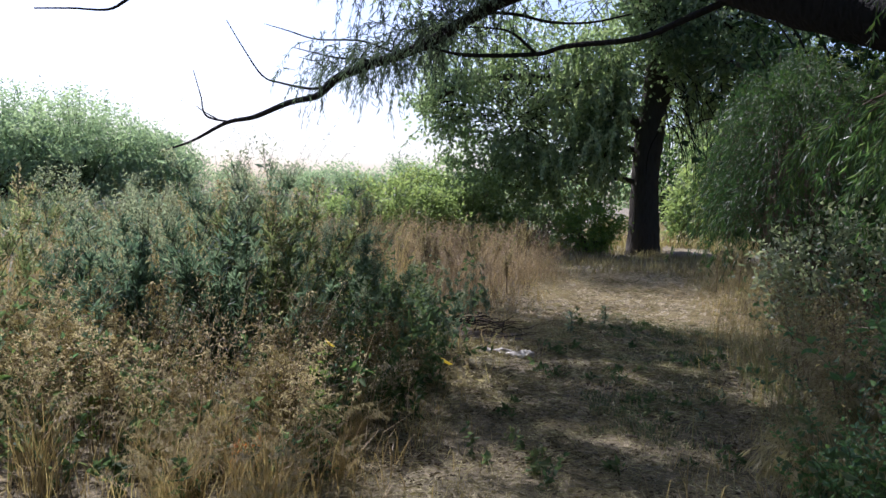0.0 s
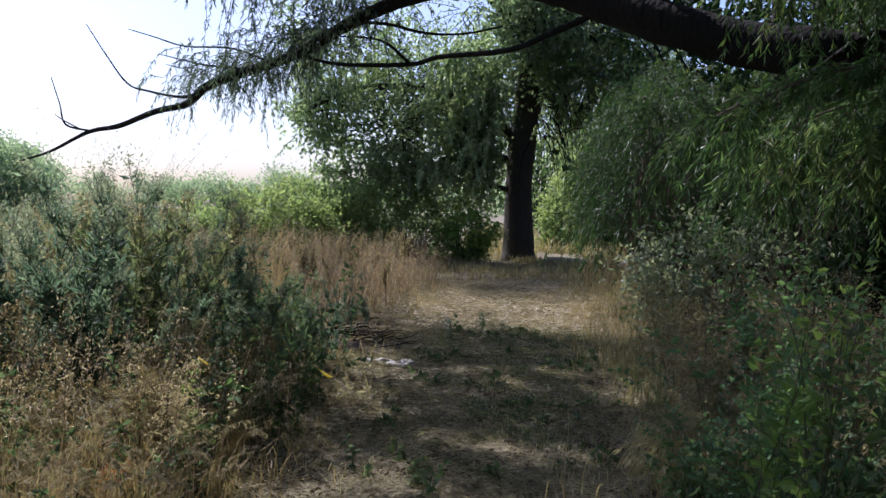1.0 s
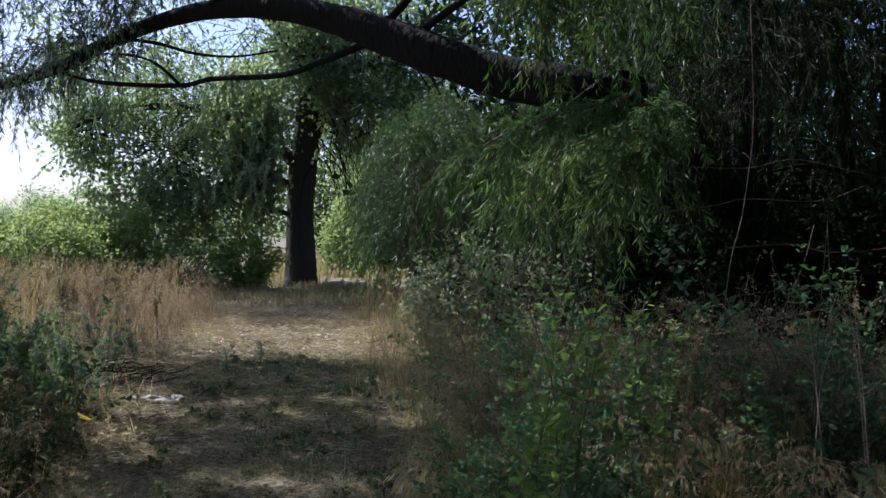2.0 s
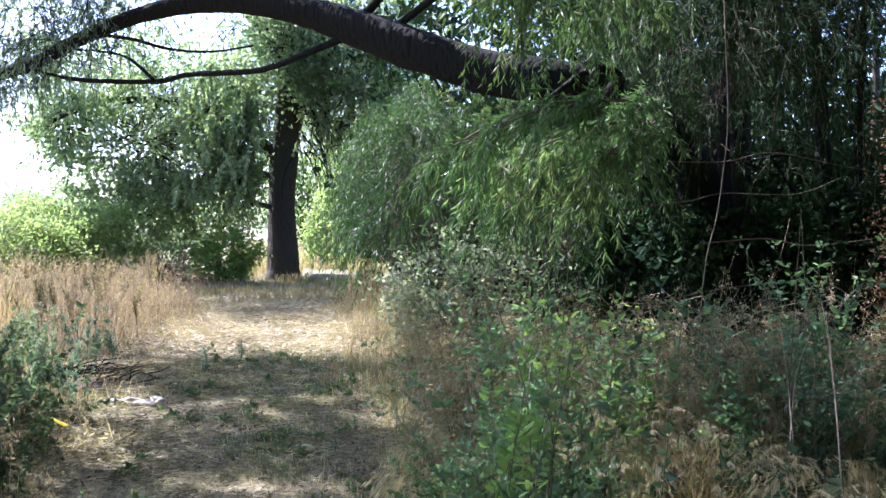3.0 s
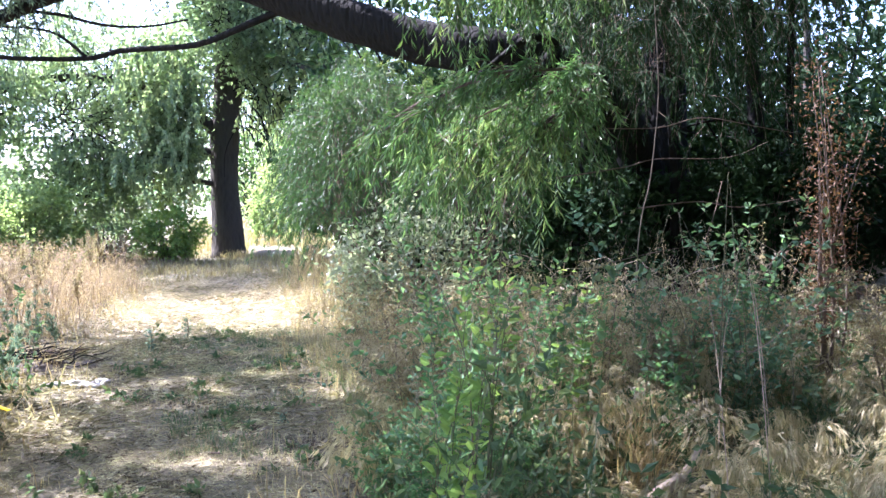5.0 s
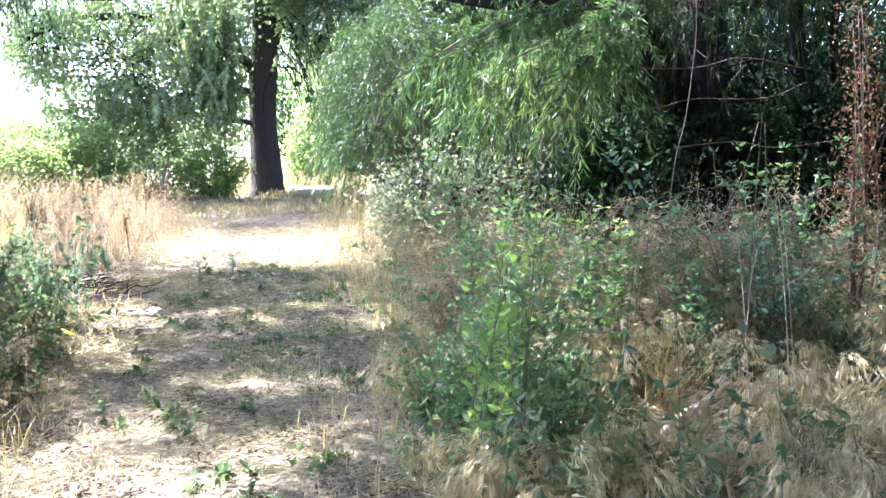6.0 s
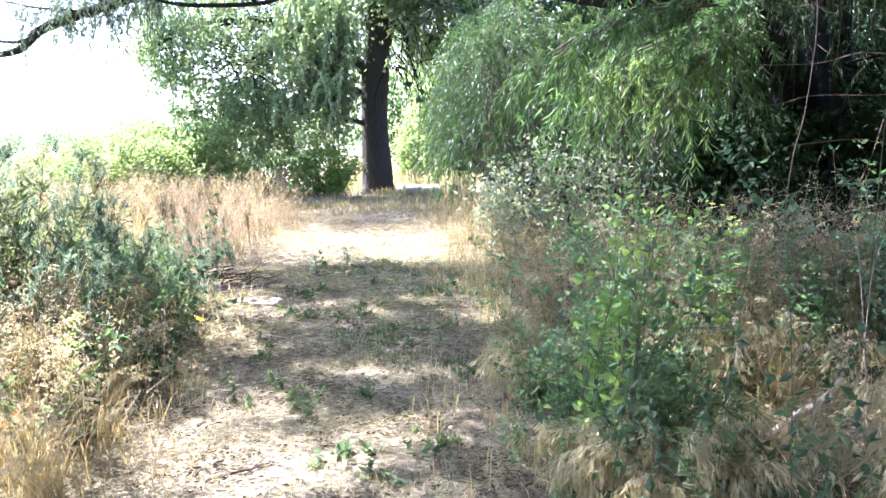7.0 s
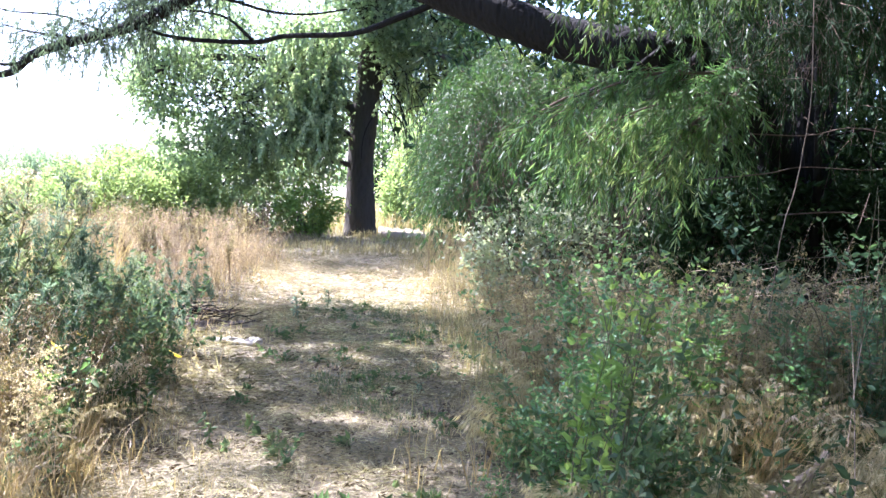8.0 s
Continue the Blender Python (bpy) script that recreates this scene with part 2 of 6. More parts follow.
def blade_tris(base, height, width, lean, rng):
    """Grass blades: 3 triangles each, bent over by lean (a share of their height)."""
    n = len(base)
    a = rng.uniform(0, 2 * np.pi, n)
    out = np.stack([np.cos(a), np.sin(a), 0 * a], -1)
    b = a + rng.uniform(0.6, 2.5, n)
    side = np.stack([np.cos(b), np.sin(b), 0 * b], -1)
    h, w, l = (np.broadcast_to(q, n)[:, None] for q in (height, width, lean))
    z = np.array([0, 0, 1.0])
    mid = base + z * h * 0.58 + out * h * l * 0.3
    tip = base + z * h * np.sqrt(np.maximum(1 - l * l * 0.6, 0.1)) + out * h * l
    v = np.stack([base - side * w / 2, base + side * w / 2, mid - side * w * 0.4, mid + side * w * 0.4, tip], 1)
    f = np.array([[0, 1, 3], [0, 3, 2], [2, 3, 4]])
    return v.reshape(-1, 3), (np.arange(n)[:, None, None] * 5 + f).reshape(-1, 3)


def smooth_line(points, n):
    """A Catmull-Rom line through points with n places on it."""
    p = np.asarray(points, float)
    p = np.vstack([2 * p[0] - p[1], p, 2 * p[-1] - p[-2]])
    t = np.linspace(0, len(p) - 3 - 1e-6, n)
    i = t.astype(int)
    u = (t - i)[:, None]
    a, b, c, d = p[i], p[i + 1], p[i + 2], p[i + 3]
    return 0.5 * (2 * b + (c - a) * u + (2 * a - 5 * b + 4 * c - d) * u**2 + (3 * b - a - 3 * c + d) * u**3)


def tube_tris(line, radius, segs=8, rough=0.0, seed=0, ridges=0):
    """A branch: a tapering tube along line, with uneven girth."""
    line = np.asarray(line, float)
    n = len(line)
    r = np.interp(np.linspace(0, 1, n), np.linspace(0, 1, len(np.atleast_1d(radius))), np.atleast_1d(radius))
    rng = np.random.default_rng(seed)
    tan = unit(np.gradient(line, axis=0))
    ref = np.array([0.31, 0.17, 0.93]) if abs(tan[0, 2]) < 0.8 else np.array([1.0, 0.2, 0.1])
    s1 = unit(np.cross(tan, ref))
    s2 = np.cross(tan, s1)
    a = np.linspace(0, 2 * np.pi, segs, endpoint=False)
    wob = np.ones((n, segs))
    if rough:
        q = np.linspace(0, n / 6, n)[:, None]
        ph = rng.uniform(0, 6.3, 6)
        wob += rough * (np.sin(2 * a + ph[0] + q * 0.7) * 0.5 + np.sin(3 * a + ph[1] - q) * 0.4 + np.sin(q * 2.3 + ph[2]) * 0.5)
        wob += rough * 0.35 * rng.normal(size=(n, segs))
        if ridges:
            wob += rough * 0.9 * np.abs(np.sin(ridges * a / 2 + ph[3] + 0.8 * np.sin(q + ph[4])))
    v = line[:, None] + (s1[:, None] * np.cos(a)[:, None] + s2[:, None] * np.sin(a)[:, None]) * (r[:, None] * wob)[..., None]
    v = np.concatenate([v.reshape(-1, 3), line[:1], line[-1:]])
    i, j = np.meshgrid(np.arange(n - 1), np.arange(segs), indexing="ij")
    p, q2 = i * segs + j, i * segs + (j + 1) % segs
    f = np.concatenate([np.stack([p, q2, q2 + segs], -1).reshape(-1, 3), np.stack([p, q2 + segs, p + segs], -1).reshape(-1, 3)])
    e = np.arange(segs)
    f = np.concatenate([f, np.stack([np.full(segs, n * segs), (e + 1) % segs, e], -1),
                        np.stack([np.full(segs, n * segs + 1), (n - 1) * segs + e, (n - 1) * segs + (e + 1) % segs], -1)])
    return v, f


def twig_tris(lines, width):
    """Thin twigs, lines of shape (count, places, 3), as three-sided tapering rods."""
    n, k = lines.shape[:2]
    tan = unit(np.gradient(lines, axis=1))
    s1 = unit(np.cross(tan, np.array([0.3, 0.9, 0.31])))
    s2 = np.cross(tan, s1)
    w = np.linspace(1, 0.35, k)[None, :, None] * np.reshape(width, (-1, 1, 1)) / 2
    ring = np.stack([lines + s1 * w, lines - s1 * w * 0.5 + s2 * w * 0.87, lines - s1 * w * 0.5 - s2 * w * 0.87], 2)
    i, j = np.meshgrid(np.arange(k - 1), np.arange(3), indexing="ij")
    p, q = i * 3 + j, i * 3 + (j + 1) % 3
    f = np.concatenate([np.stack([p, q, q + 3], -1).reshape(-1, 3), np.stack([p, q + 3, p + 3], -1).reshape(-1, 3)])
    return ring.reshape(-1, 3), (np.arange(n)[:, None, None] * 3 * k + f).reshape(-1, 3)


def thing(name, loc, label, category, group=""):
    ob = new(name)
    ob.location = loc
    ob.empty_display_size = 0.2
    return tagged(ob, label, category, group)


def part(name, mesh, material, parent, label="", kind=""):
    """Links a mesh, given in world places, under its thing."""
    if not mesh.materials:
        mesh.materials.append(material)
    ob = new(name, mesh)
    ob.parent = parent
    top = parent.location if parent.parent is None else parent.parent.location
    ob.matrix_parent_inverse = Matrix.Translation(-Vector(top)) if parent.parent is None else Matrix.Identity(4)
    return tagged(ob, label, kind=kind)


def stuff(name, soup, material, label, category, smooth=False):
    me = soup.mesh(name, smooth)
    me.materials.append(material)
    return tagged(new(name, me), label, category, kind="stuff")


# ---- the lie of the land ----
def path_x(y):
    return np.interp(y, [-5, 4, 10, 16, 20, 26, 34, 60], [0, -0.15, -0.2, -0.2, 0.1, 1.2, 2.2, 4])


def gz(x, y):
    x, y = np.asarray(x, float), np.asarray(y, float)
    off = np.clip((np.abs(x - path_x(y)) - 1.2) / 1.5, 0, 1)
    far = np.clip(1 - np.hypot(x, y - 12) / 60, 0, 1)
    z = 0.018 * np.sin(1.3 * x + 0.7 * y) + 0.012 * np.sin(2.9 * x - 1.7 * y + 1) + 0.006 * np.sin(7 * x + 5 * y)
    return (z + off * (0.05 + 0.05 * np.sin(0.9 * x + 1.1 * y + 2))) * far


def on_ground(x, y, dz=0.0):
    return np.stack([x, y, gz(x, y) + dz], -1)


def build_ground():
    ax = np.concatenate([-np.geomspace(2500, 9.2, 22), np.arange(-9, 9.01, 0.16), np.geomspace(9.2, 2500, 22)])
    ay = np.concatenate([-np.geomspace(2500, 3, 18), np.arange(-2.9, 30, 0.16), np.geomspace(30.3, 3500, 26)])
    x, y = np.meshgrid(ax, ay, indexing="ij")
    rng = np.random.default_rng(1)
    near = (np.abs(x) < 9) & (y > -3) & (y < 30)
    v = on_ground(x.ravel(), y.ravel())
    v[:, 2] += (rng.normal(size=len(v)) * 0.006) * near.ravel()
    n, m = x.shape
    i, j = np.meshgrid(np.arange(n - 1), np.arange(m - 1), indexing="ij")
    p = (i * m + j).ravel()
    me = Soup().add(v, np.concatenate([np.stack([p, p + m, p + m + 1], -1), np.stack([p, p + m + 1, p + 1], -1)])).mesh("ground", True)
    me.materials.append(M_SOIL)
    tagged(new("ground", me), "dusty dry earth track with trodden straw between overgrown verges", "ground", kind="structure")


build_ground()


def spots(rng, n, x0, x1, y0, y1, keep=None):
    x, y = rng.uniform(x0, x1, n), rng.uniform(y0, y1, n)
    if keep is not None:
        k = keep(x, y)
        x, y = x[k], y[k]
    return x, y


def patchy(x, y, s=1.0, ph=0.0):
    """A slow pattern between 0 and 1."""
    return 0.5 + 0.25 * (np.sin(1.7 * s * x + 0.9 * s * y + ph) + np.sin(-1.1 * s * x + 2.1 * s * y + 2.3 * ph + 1))


# ---- leaf clouds ----
def clumps(rng, centre, radii, n, per, spread, low=-1.0):
    """Leaf places gathered in clumps near the skin of an ellipsoid, with gaps between."""
    d = sphere(rng, n * 3)
    d = d[d[:, 2] > low][:n]
    r = rng.uniform(0.45, 1.0, len(d)) ** 0.6
    lump = 1 + 0.22 * np.sin(3 * d[:, 0] + 5 * d[:, 2] + centre[0]) + 0.15 * np.sin(7 * d[:, 1] - 4 * d[:, 0])
    c = np.asarray(centre) + d * np.asarray(radii) * (r * lump)[:, None]
    p = np.repeat(c, per, 0) + rng.normal(size=(len(c) * per, 3)) * spread
    return c, p, np.repeat(d, per, 0)


def strands(rng, starts, out, length, per, leaf_l, leaf_w, sag=1.0, k=7):
    """Weeping sprays: from starts they set off along out, bend down, and carry leaves to both sides. Gives leaf triangles and twigs."""
    n = len(starts)
    u = np.linspace(0, 1, k)[None, :, None]
    length = np.broadcast_to(length, n)[:, None, None]
    out = unit(out)[:, None]
    line = starts[:, None] + out * length * (u - 0.35 * sag * u**2) + np.array([0, 0, -1.0]) * length * sag * 0.75 * u**2
    line = line + np.cumsum(rng.normal(size=(n, k, 3)) * 0.02 * length, 1)
    t = rng.uniform(0.12, 1, (n, per)) * (k - 1.001)
    i = t.astype(int)
    w = (t - i)[..., None]
    r = np.arange(n)[:, None]
    base = line[r, i] * (1 - w) + line[r, i + 1] * w
    tan = unit(line[r, i + 1] - line[r, i])
    d = tan * 0.8 + sphere(rng, n * per).reshape(n, per, 3) * 0.75 + np.array([0, 0, -0.35])
    ll = leaf_l * rng.uniform(0.55, 1.15, n * per)
    return leaf_tris(base.reshape(-1, 3), d.reshape(-1, 3), ll, leaf_w * rng.uniform(0.7, 1.2, n * per), rng), line


# ---- the big tree beside the track ----
def big_tree():
    rng = np.random.default_rng(11)
    loc = (0.12, 26.0, 0.0)
    t = thing("poplar_tree", loc, "large dark-barked broadleaf tree standing beside the track", "tree")
    line = smooth_line([(0.08, 26, -0.15), (0.1, 26, 0.5), (0.06, 26, 2), (0.12, 26, 3.4), (0.2, 26, 4.4), (0.25, 26, 6), (0.1, 26, 8), (-0.4, 26, 11), (-0.8, 26.2, 15)], 60)
    part("trunk", Soup().add(*tube_tris(line, [0.56, 0.47, 0.43, 0.4, 0.4, 0.37, 0.33, 0.3, 0.26, 0.2, 0.1], 28, 0.06, 3, 12)).mesh("trunk", True), M_BARK, t)
    limbs = [
        ([(0.2, 26, 4.1), (0.55, 26, 5.0), (0.9, 25.8, 6.2), (1.5, 25.4, 8.5), (2.2, 25, 11)], [0.24, 0.2, 0.16, 0.08]),
        ([(0.05, 26, 3.6), (-1.1, 25.8, 4.5), (-2.6, 25.2, 5.1), (-4.6, 24.6, 5.0), (-6.0, 24.2, 4.4)], [0.2, 0.15, 0.1, 0.04]),
        ([(0.1, 26, 3.0), (-1.0, 25.9, 3.2), (-2.2, 25.6, 3.0), (-3.3, 25.3, 2.3), (-4.0, 25.2, 1.4)], [0.15, 0.12, 0.09, 0.04]),
        ([(0.15, 26, 5.2), (1.2, 25.2, 5.6), (2.3, 24.2, 5.4), (3.2, 23.4, 4.6)], [0.13, 0.1, 0.07, 0.02]),
        ([(0.1, 26, 7.0), (-1.8, 25, 8.6), (-3.8, 24.2, 9.8), (-5.5, 23.5, 10.2)], [0.2, 0.14, 0.09, 0.03]),
        ([(0.0, 26, 2.1), (-0.7, 25.6, 2.25), (-1.3, 25.2, 2.0), (-1.6, 25.0, 1.5)], [0.09, 0.07, 0.05, 0.02]),
    ]
    for k, (pts, r) in enumerate(limbs):
        part("limb", Soup().add(*tube_tris(smooth_line(pts, 24), r, 10, 0.08, k)).mesh("limb", True), M_BARK, t)
    # dead drooping twigs to the right of the trunk
    n = 64
    st = np.stack([rng.uniform(0.4, 3.0, n), rng.uniform(24.5, 26, n), rng.uniform(3.7, 5.4, n)], -1)
    _, lines = strands(rng, st, rng.normal(size=(n, 3)) * 0.5 + np.array([0.6, -0.2, -0.3]), rng.uniform(1, 2.2, n), 1, 0.1, 0.02, 1.1, 9)
    part("dead_twig_mass", Soup().add(*twig_tris(lines, 0.045)).mesh("dead_twig_mass"), M_LIMB, t, "bare drooping dead twigs", "stuff")
    crown = Soup()
    tw = []
    # (centre, radii, clumps, leaves each, spread)
    for c, rad, m, per, sp in [
        ((-3.7, 24.6, 3.9), (3.0, 1.6, 1.9), 150, 40, 0.15),
        ((-5.2, 24.3, 6.3), (2.0, 1.5, 1.7), 75, 40, 0.2),
        ((-1.2, 24.6, 4.9), (1.4, 1.2, 1.6), 85, 42, 0.18),
        ((-1.4, 24.8, 7.6), (2.4, 1.6, 1.8), 34, 42, 0.26),
        ((2.0, 24.8, 7.0), (2.6, 2.0, 2.2), 230, 40, 0.26),
        ((-4.3, 24.8, 2.2), (1.8, 1.2, 1.1), 90, 40, 0.15), ((-2.5, 24.9, 2.7), (1.7, 0.9, 1.1), 110, 40, 0.15), ((-3.0, 26.2, 5.0), (2.6, 0.9, 1.9), 130, 40, 0.18),
        # the lobes near z 9 are out of view, added to shade the track
        ((-5.6, 22.5, 9.6), (2.4, 2.2, 1.3), 210, 36, 0.4), ((0.4, 28.2, 5.6), (3.2, 1.0, 2.8), 190, 40, 0.3), ((-3.4, 23.0, 8.8), (1.8, 1.6, 1.0), 110, 36, 0.3),
        ((-0.6, 26.0, 10.8), (4.2, 3.0, 2.4), 110, 36, 0.4),
        ((-1.15, 24.4, 3.9), (0.75, 0.7, 1.9), 110, 40, 0.15), ((0.2, 24.2, 6.6), (1.3, 0.8, 1.2), 90, 40, 0.2), ((2.2, 25.2, 5.4), (1.7, 1.0, 1.1), 120, 40, 0.2), ((1.2, 25.0, 7.4), (2.0, 1.0, 1.5), 130, 40, 0.24), ((3.6, 26, 7.0), (1.8, 1.2, 1.8), 110, 40, 0.24), ((-3.2, 24.6, 5.4), (1.3, 0.9, 1.2), 36, 40, 0.17), ((-5.6, 24.0, 4.6), (1.0, 0.9, 1.6), 70, 40, 0.17),
    ]:
        cc, p, d = clumps(rng, c, rad, m, int(per * 0.68), sp * 1.1)
        # the trunk stands bare towards the track
        bare = (np.abs(p[:, 0] * 26 / p[:, 1] - 0.16) < 0.3) & (p[:, 1] < 26) & (p[:, 2] < 5.6) & (rng.uniform(size=len(p)) > 0.25)
        p, d = p[~bare], d[~bare]
        dirs = d * 0.4 + sphere(rng, len(p)) * 0.8 + np.array([0, 0, -0.6])
        crown.add(*leaf_tris(p, dirs, rng.uniform(0.1, 0.19, len(p)), rng.uniform(0.065, 0.115, len(p)), rng))
        inner = np.asarray(c) + (cc - np.asarray(c)) * 0.3
        s = np.linspace(0, 1, 5)[None, :, None]
        tw.append(inner[:, None] * (1 - s) + cc[:, None] * s + rng.normal(size=(len(cc), 5, 3)) * 0.06 * np.asarray(rad))
    n = 230
    st = np.stack([rng.uniform(-6.2, -0.7, n), rng.uniform(23.2, 26, n), rng.uniform(2.2, 6.0, n)], -1)
    lv, lines = strands(rng, st, rng.normal(size=(n, 3)) * 0.6 + np.array([0, -0.3, 0]), rng.uniform(0.6, 1.5, n), 34, 0.12, 0.055, 1.1)
    crown.add(*lv)
    # paler leafy sprays hanging to the left of the trunk; the paleness paints sunlight
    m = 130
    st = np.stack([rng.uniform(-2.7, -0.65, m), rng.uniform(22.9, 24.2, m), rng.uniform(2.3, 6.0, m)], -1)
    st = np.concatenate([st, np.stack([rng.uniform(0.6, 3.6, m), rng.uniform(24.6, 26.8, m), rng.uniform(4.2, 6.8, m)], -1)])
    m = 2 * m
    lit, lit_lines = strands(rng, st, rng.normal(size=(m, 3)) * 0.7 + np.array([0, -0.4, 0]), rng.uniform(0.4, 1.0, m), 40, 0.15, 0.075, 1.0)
    part("pale_spray", Soup().add(*lit).add(*twig_tris(lit_lines, 0.012)).mesh("pale_spray"), M_CROWNLIT, t, "leafy sprays with sunlight painted in as paler yellow-green", "stuff")
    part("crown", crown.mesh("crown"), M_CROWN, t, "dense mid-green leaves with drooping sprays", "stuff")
    part("twig_mass", Soup().add(*twig_tris(np.concatenate(tw), 0.03)).add(*twig_tris(lines, 0.012)).mesh("twig_mass"), M_LIMB, t, kind="stuff")


big_tree()


# ---- bushes ----
def bush(name, loc, radii, n, per, leaf, mat, label, category="bush", group="", seed=0, spread=0.13, stems=14):
    rng = np.random.default_rng(seed)
    x, y = loc
    z = float(gz(x, y))
    t = thing(name, (x, y, z), label, category, group)
    c = np.array([x, y, z + radii[2] * 0.52])
    rad = np.array([radii[0], radii[1], radii[2] * 0.52])
    cc, p, d = clumps(rng, c, rad, n, per, spread)
    low = z + 0.03
    p[:, 2] = np.maximum(p[:, 2], low + rng.uniform(0, 0.3, len(p)))
    dirs = d * 0.6 + sphere(rng, len(p)) * 0.8 + np.array([0, 0, -0.15])
    part("leaf_mass", Soup().add(*leaf_tris(p, dirs, leaf * rng.uniform(0.6, 1.2, len(p)), leaf * rng.uniform(0.4, 0.65, len(p)), rng)).mesh("leaf_mass"), mat, t, kind="stuff")
    pick = cc[rng.integers(0, len(cc), stems * 6)]
    s = np.linspace(0, 1, 6)[None, :, None]
    a = np.array([x, y, z - 0.05]) + np.concatenate([rng.normal(size=(len(pick), 2)) * 0.25 * rad[:2].min(), np.zeros((len(pick), 1))], 1)
    lines = a[:, None] * (1 - s) + pick[:, None] * s
    lines[:, :, 2] = a[:, None, 2] + (pick[:, None, 2] - a[:, None, 2]) * s[..., 0] ** 0.7
    lines += rng.normal(size=lines.shape) * 0.03
    lines[:, 0, 2] = z - 0.05
    part("stem_mass", Soup().add(*twig_tris(lines, 0.02)).mesh("stem_mass"), M_TWIG, t, kind="stuff")
    return t


for k, (x, y, rx, ry, rz) in enumerate([(-6.2, 21.5, 1.5, 1.3, 1.75), (-7.9, 22.6, 1.5, 1.3, 1.2), (-9.6, 23.6, 1.7, 1.4, 0.75), (-4.6, 22.6, 1.3, 1.2, 1.9), (-12.2, 25, 2.0, 1.6, 0.5)]):
    bush("hedge_bush", (x, y), (rx, ry, rz), 230, 40, 0.12, M_BUSH, "bright green leafy hedge bush behind the dry reeds", "bush", "hedge bushes", 40 + k)
# stands under the crown; its sunlit look comes from the leaf colour
bush("dogwood_bush", (-1.35, 23.6), (0.8, 0.65, 1.45), 120, 36, 0.11, M_SHRUBLIT, "round green bush at the foot of the tree, painted as if sunlit", seed=51)
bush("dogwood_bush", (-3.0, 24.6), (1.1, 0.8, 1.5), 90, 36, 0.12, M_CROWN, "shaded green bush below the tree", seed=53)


bush("elder_bush", (-6.4, 25.0), (1.3, 1.0, 2.4), 120, 36, 0.12, M_BUSH, "sunlit leafy bush beside the hedge", seed=56)


# ---- trees far off ----
def far_tree(name, loc, height, radius, n, per, leaf, label, seed, mat=None, group="distant trees", stem=0.3):
    rng = np.random.default_rng(seed)
    x, y = loc
    t = thing(name, (x, y, 0), label, "tree", group)
    top = np.array([x + rng.normal() * 0.3, y, height * 0.8])
    part("trunk", Soup().add(*tube_tris(smooth_line([(x, y, -0.3), (x + 0.05 * radius, y, height * 0.35), top], 14), [height * 0.032, height * 0.02, height * 0.006], 9, 0.08, seed)).mesh("trunk", True), M_BARK, t)
    lf = Soup()
    lines = []
    for q in range(7):
        a = q * 2.4 + seed
        rr = radius * (0.0 if q == 0 else 0.55)
        c = np.array([x + rr * math.cos(a), y + rr * math.sin(a), height * (stem + (0.98 - stem) * (0.62 if q == 0 else rng.uniform(0.2, 0.62)))])
        rad = np.array([radius * 0.62, radius * 0.62, height * (1 - stem) * rng.uniform(0.26, 0.36)])
        cc, p, d = clumps(rng, c, rad, n // 7, per, leaf * 1.4)
        lf.add(*leaf_tris(p, d * 0.5 + sphere(rng, len(p)) + np.array([0, 0, -0.3]), leaf * rng.uniform(0.6, 1.3, len(p)), leaf * rng.uniform(0.35, 0.6, len(p)), rng))
        s = np.linspace(0, 1, 5)[None, :, None]
        pk = cc[::5]
        a0 = np.array([x, y, height * stem * 0.9])
        lines.append(a0 * (1 - s) + pk[:, None] * s + rng.normal(size=(len(pk), 5, 3)) * 0.03 * radius)
    part("crown", lf.mesh("crown"), mat or M_FAR, t, kind="stuff")
    part("branch_mass", Soup().add(*twig_tris(np.concatenate(lines), height * 0.01)).mesh("branch_mass"), M_LIMB, t, kind="stuff")
    return t


for k, (x, y, h, r) in enumerate([(-34.5, 40, 7.0, 4.5), (-30.5, 41, 6.6, 4.0), (-27.4, 43, 4.9, 3.2)]):
    far_tree("willow_tree", (x, y), h, r, 560, 42, 0.21, "grey-green rounded willow across the rough ground", 70 + k, stem=0.12)
# unseen trees behind the viewpoint, added to keep sky light off the track
for k, (x, y, h, r) in enumerate([(-5, -9, 10, 4.5), (1, -8, 11, 4.5), (7, -7, 10, 4.5), (12, -3, 10, 4.5), (14, 2, 9, 4)]):
    far_tree("willow_tree", (x, y), h, r, 200, 22, 0.6, "unseen leafy willow behind the viewpoint, added to block sky light", 150 + k, M_WILLOW, "trees behind the thicket", 0.1)
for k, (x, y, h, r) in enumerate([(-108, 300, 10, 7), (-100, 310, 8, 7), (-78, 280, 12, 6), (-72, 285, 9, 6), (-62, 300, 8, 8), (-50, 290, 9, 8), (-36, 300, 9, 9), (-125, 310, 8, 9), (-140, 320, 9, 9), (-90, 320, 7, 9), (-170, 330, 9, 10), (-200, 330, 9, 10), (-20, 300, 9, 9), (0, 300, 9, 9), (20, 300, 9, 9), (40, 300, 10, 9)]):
    far_tree("poplar_tree", (x, y), h * 1.35, r * 1.15, 130, 16, 1.2, "green tree on the far horizon with haze painted into its leaves", 90 + k, stem=0.05)
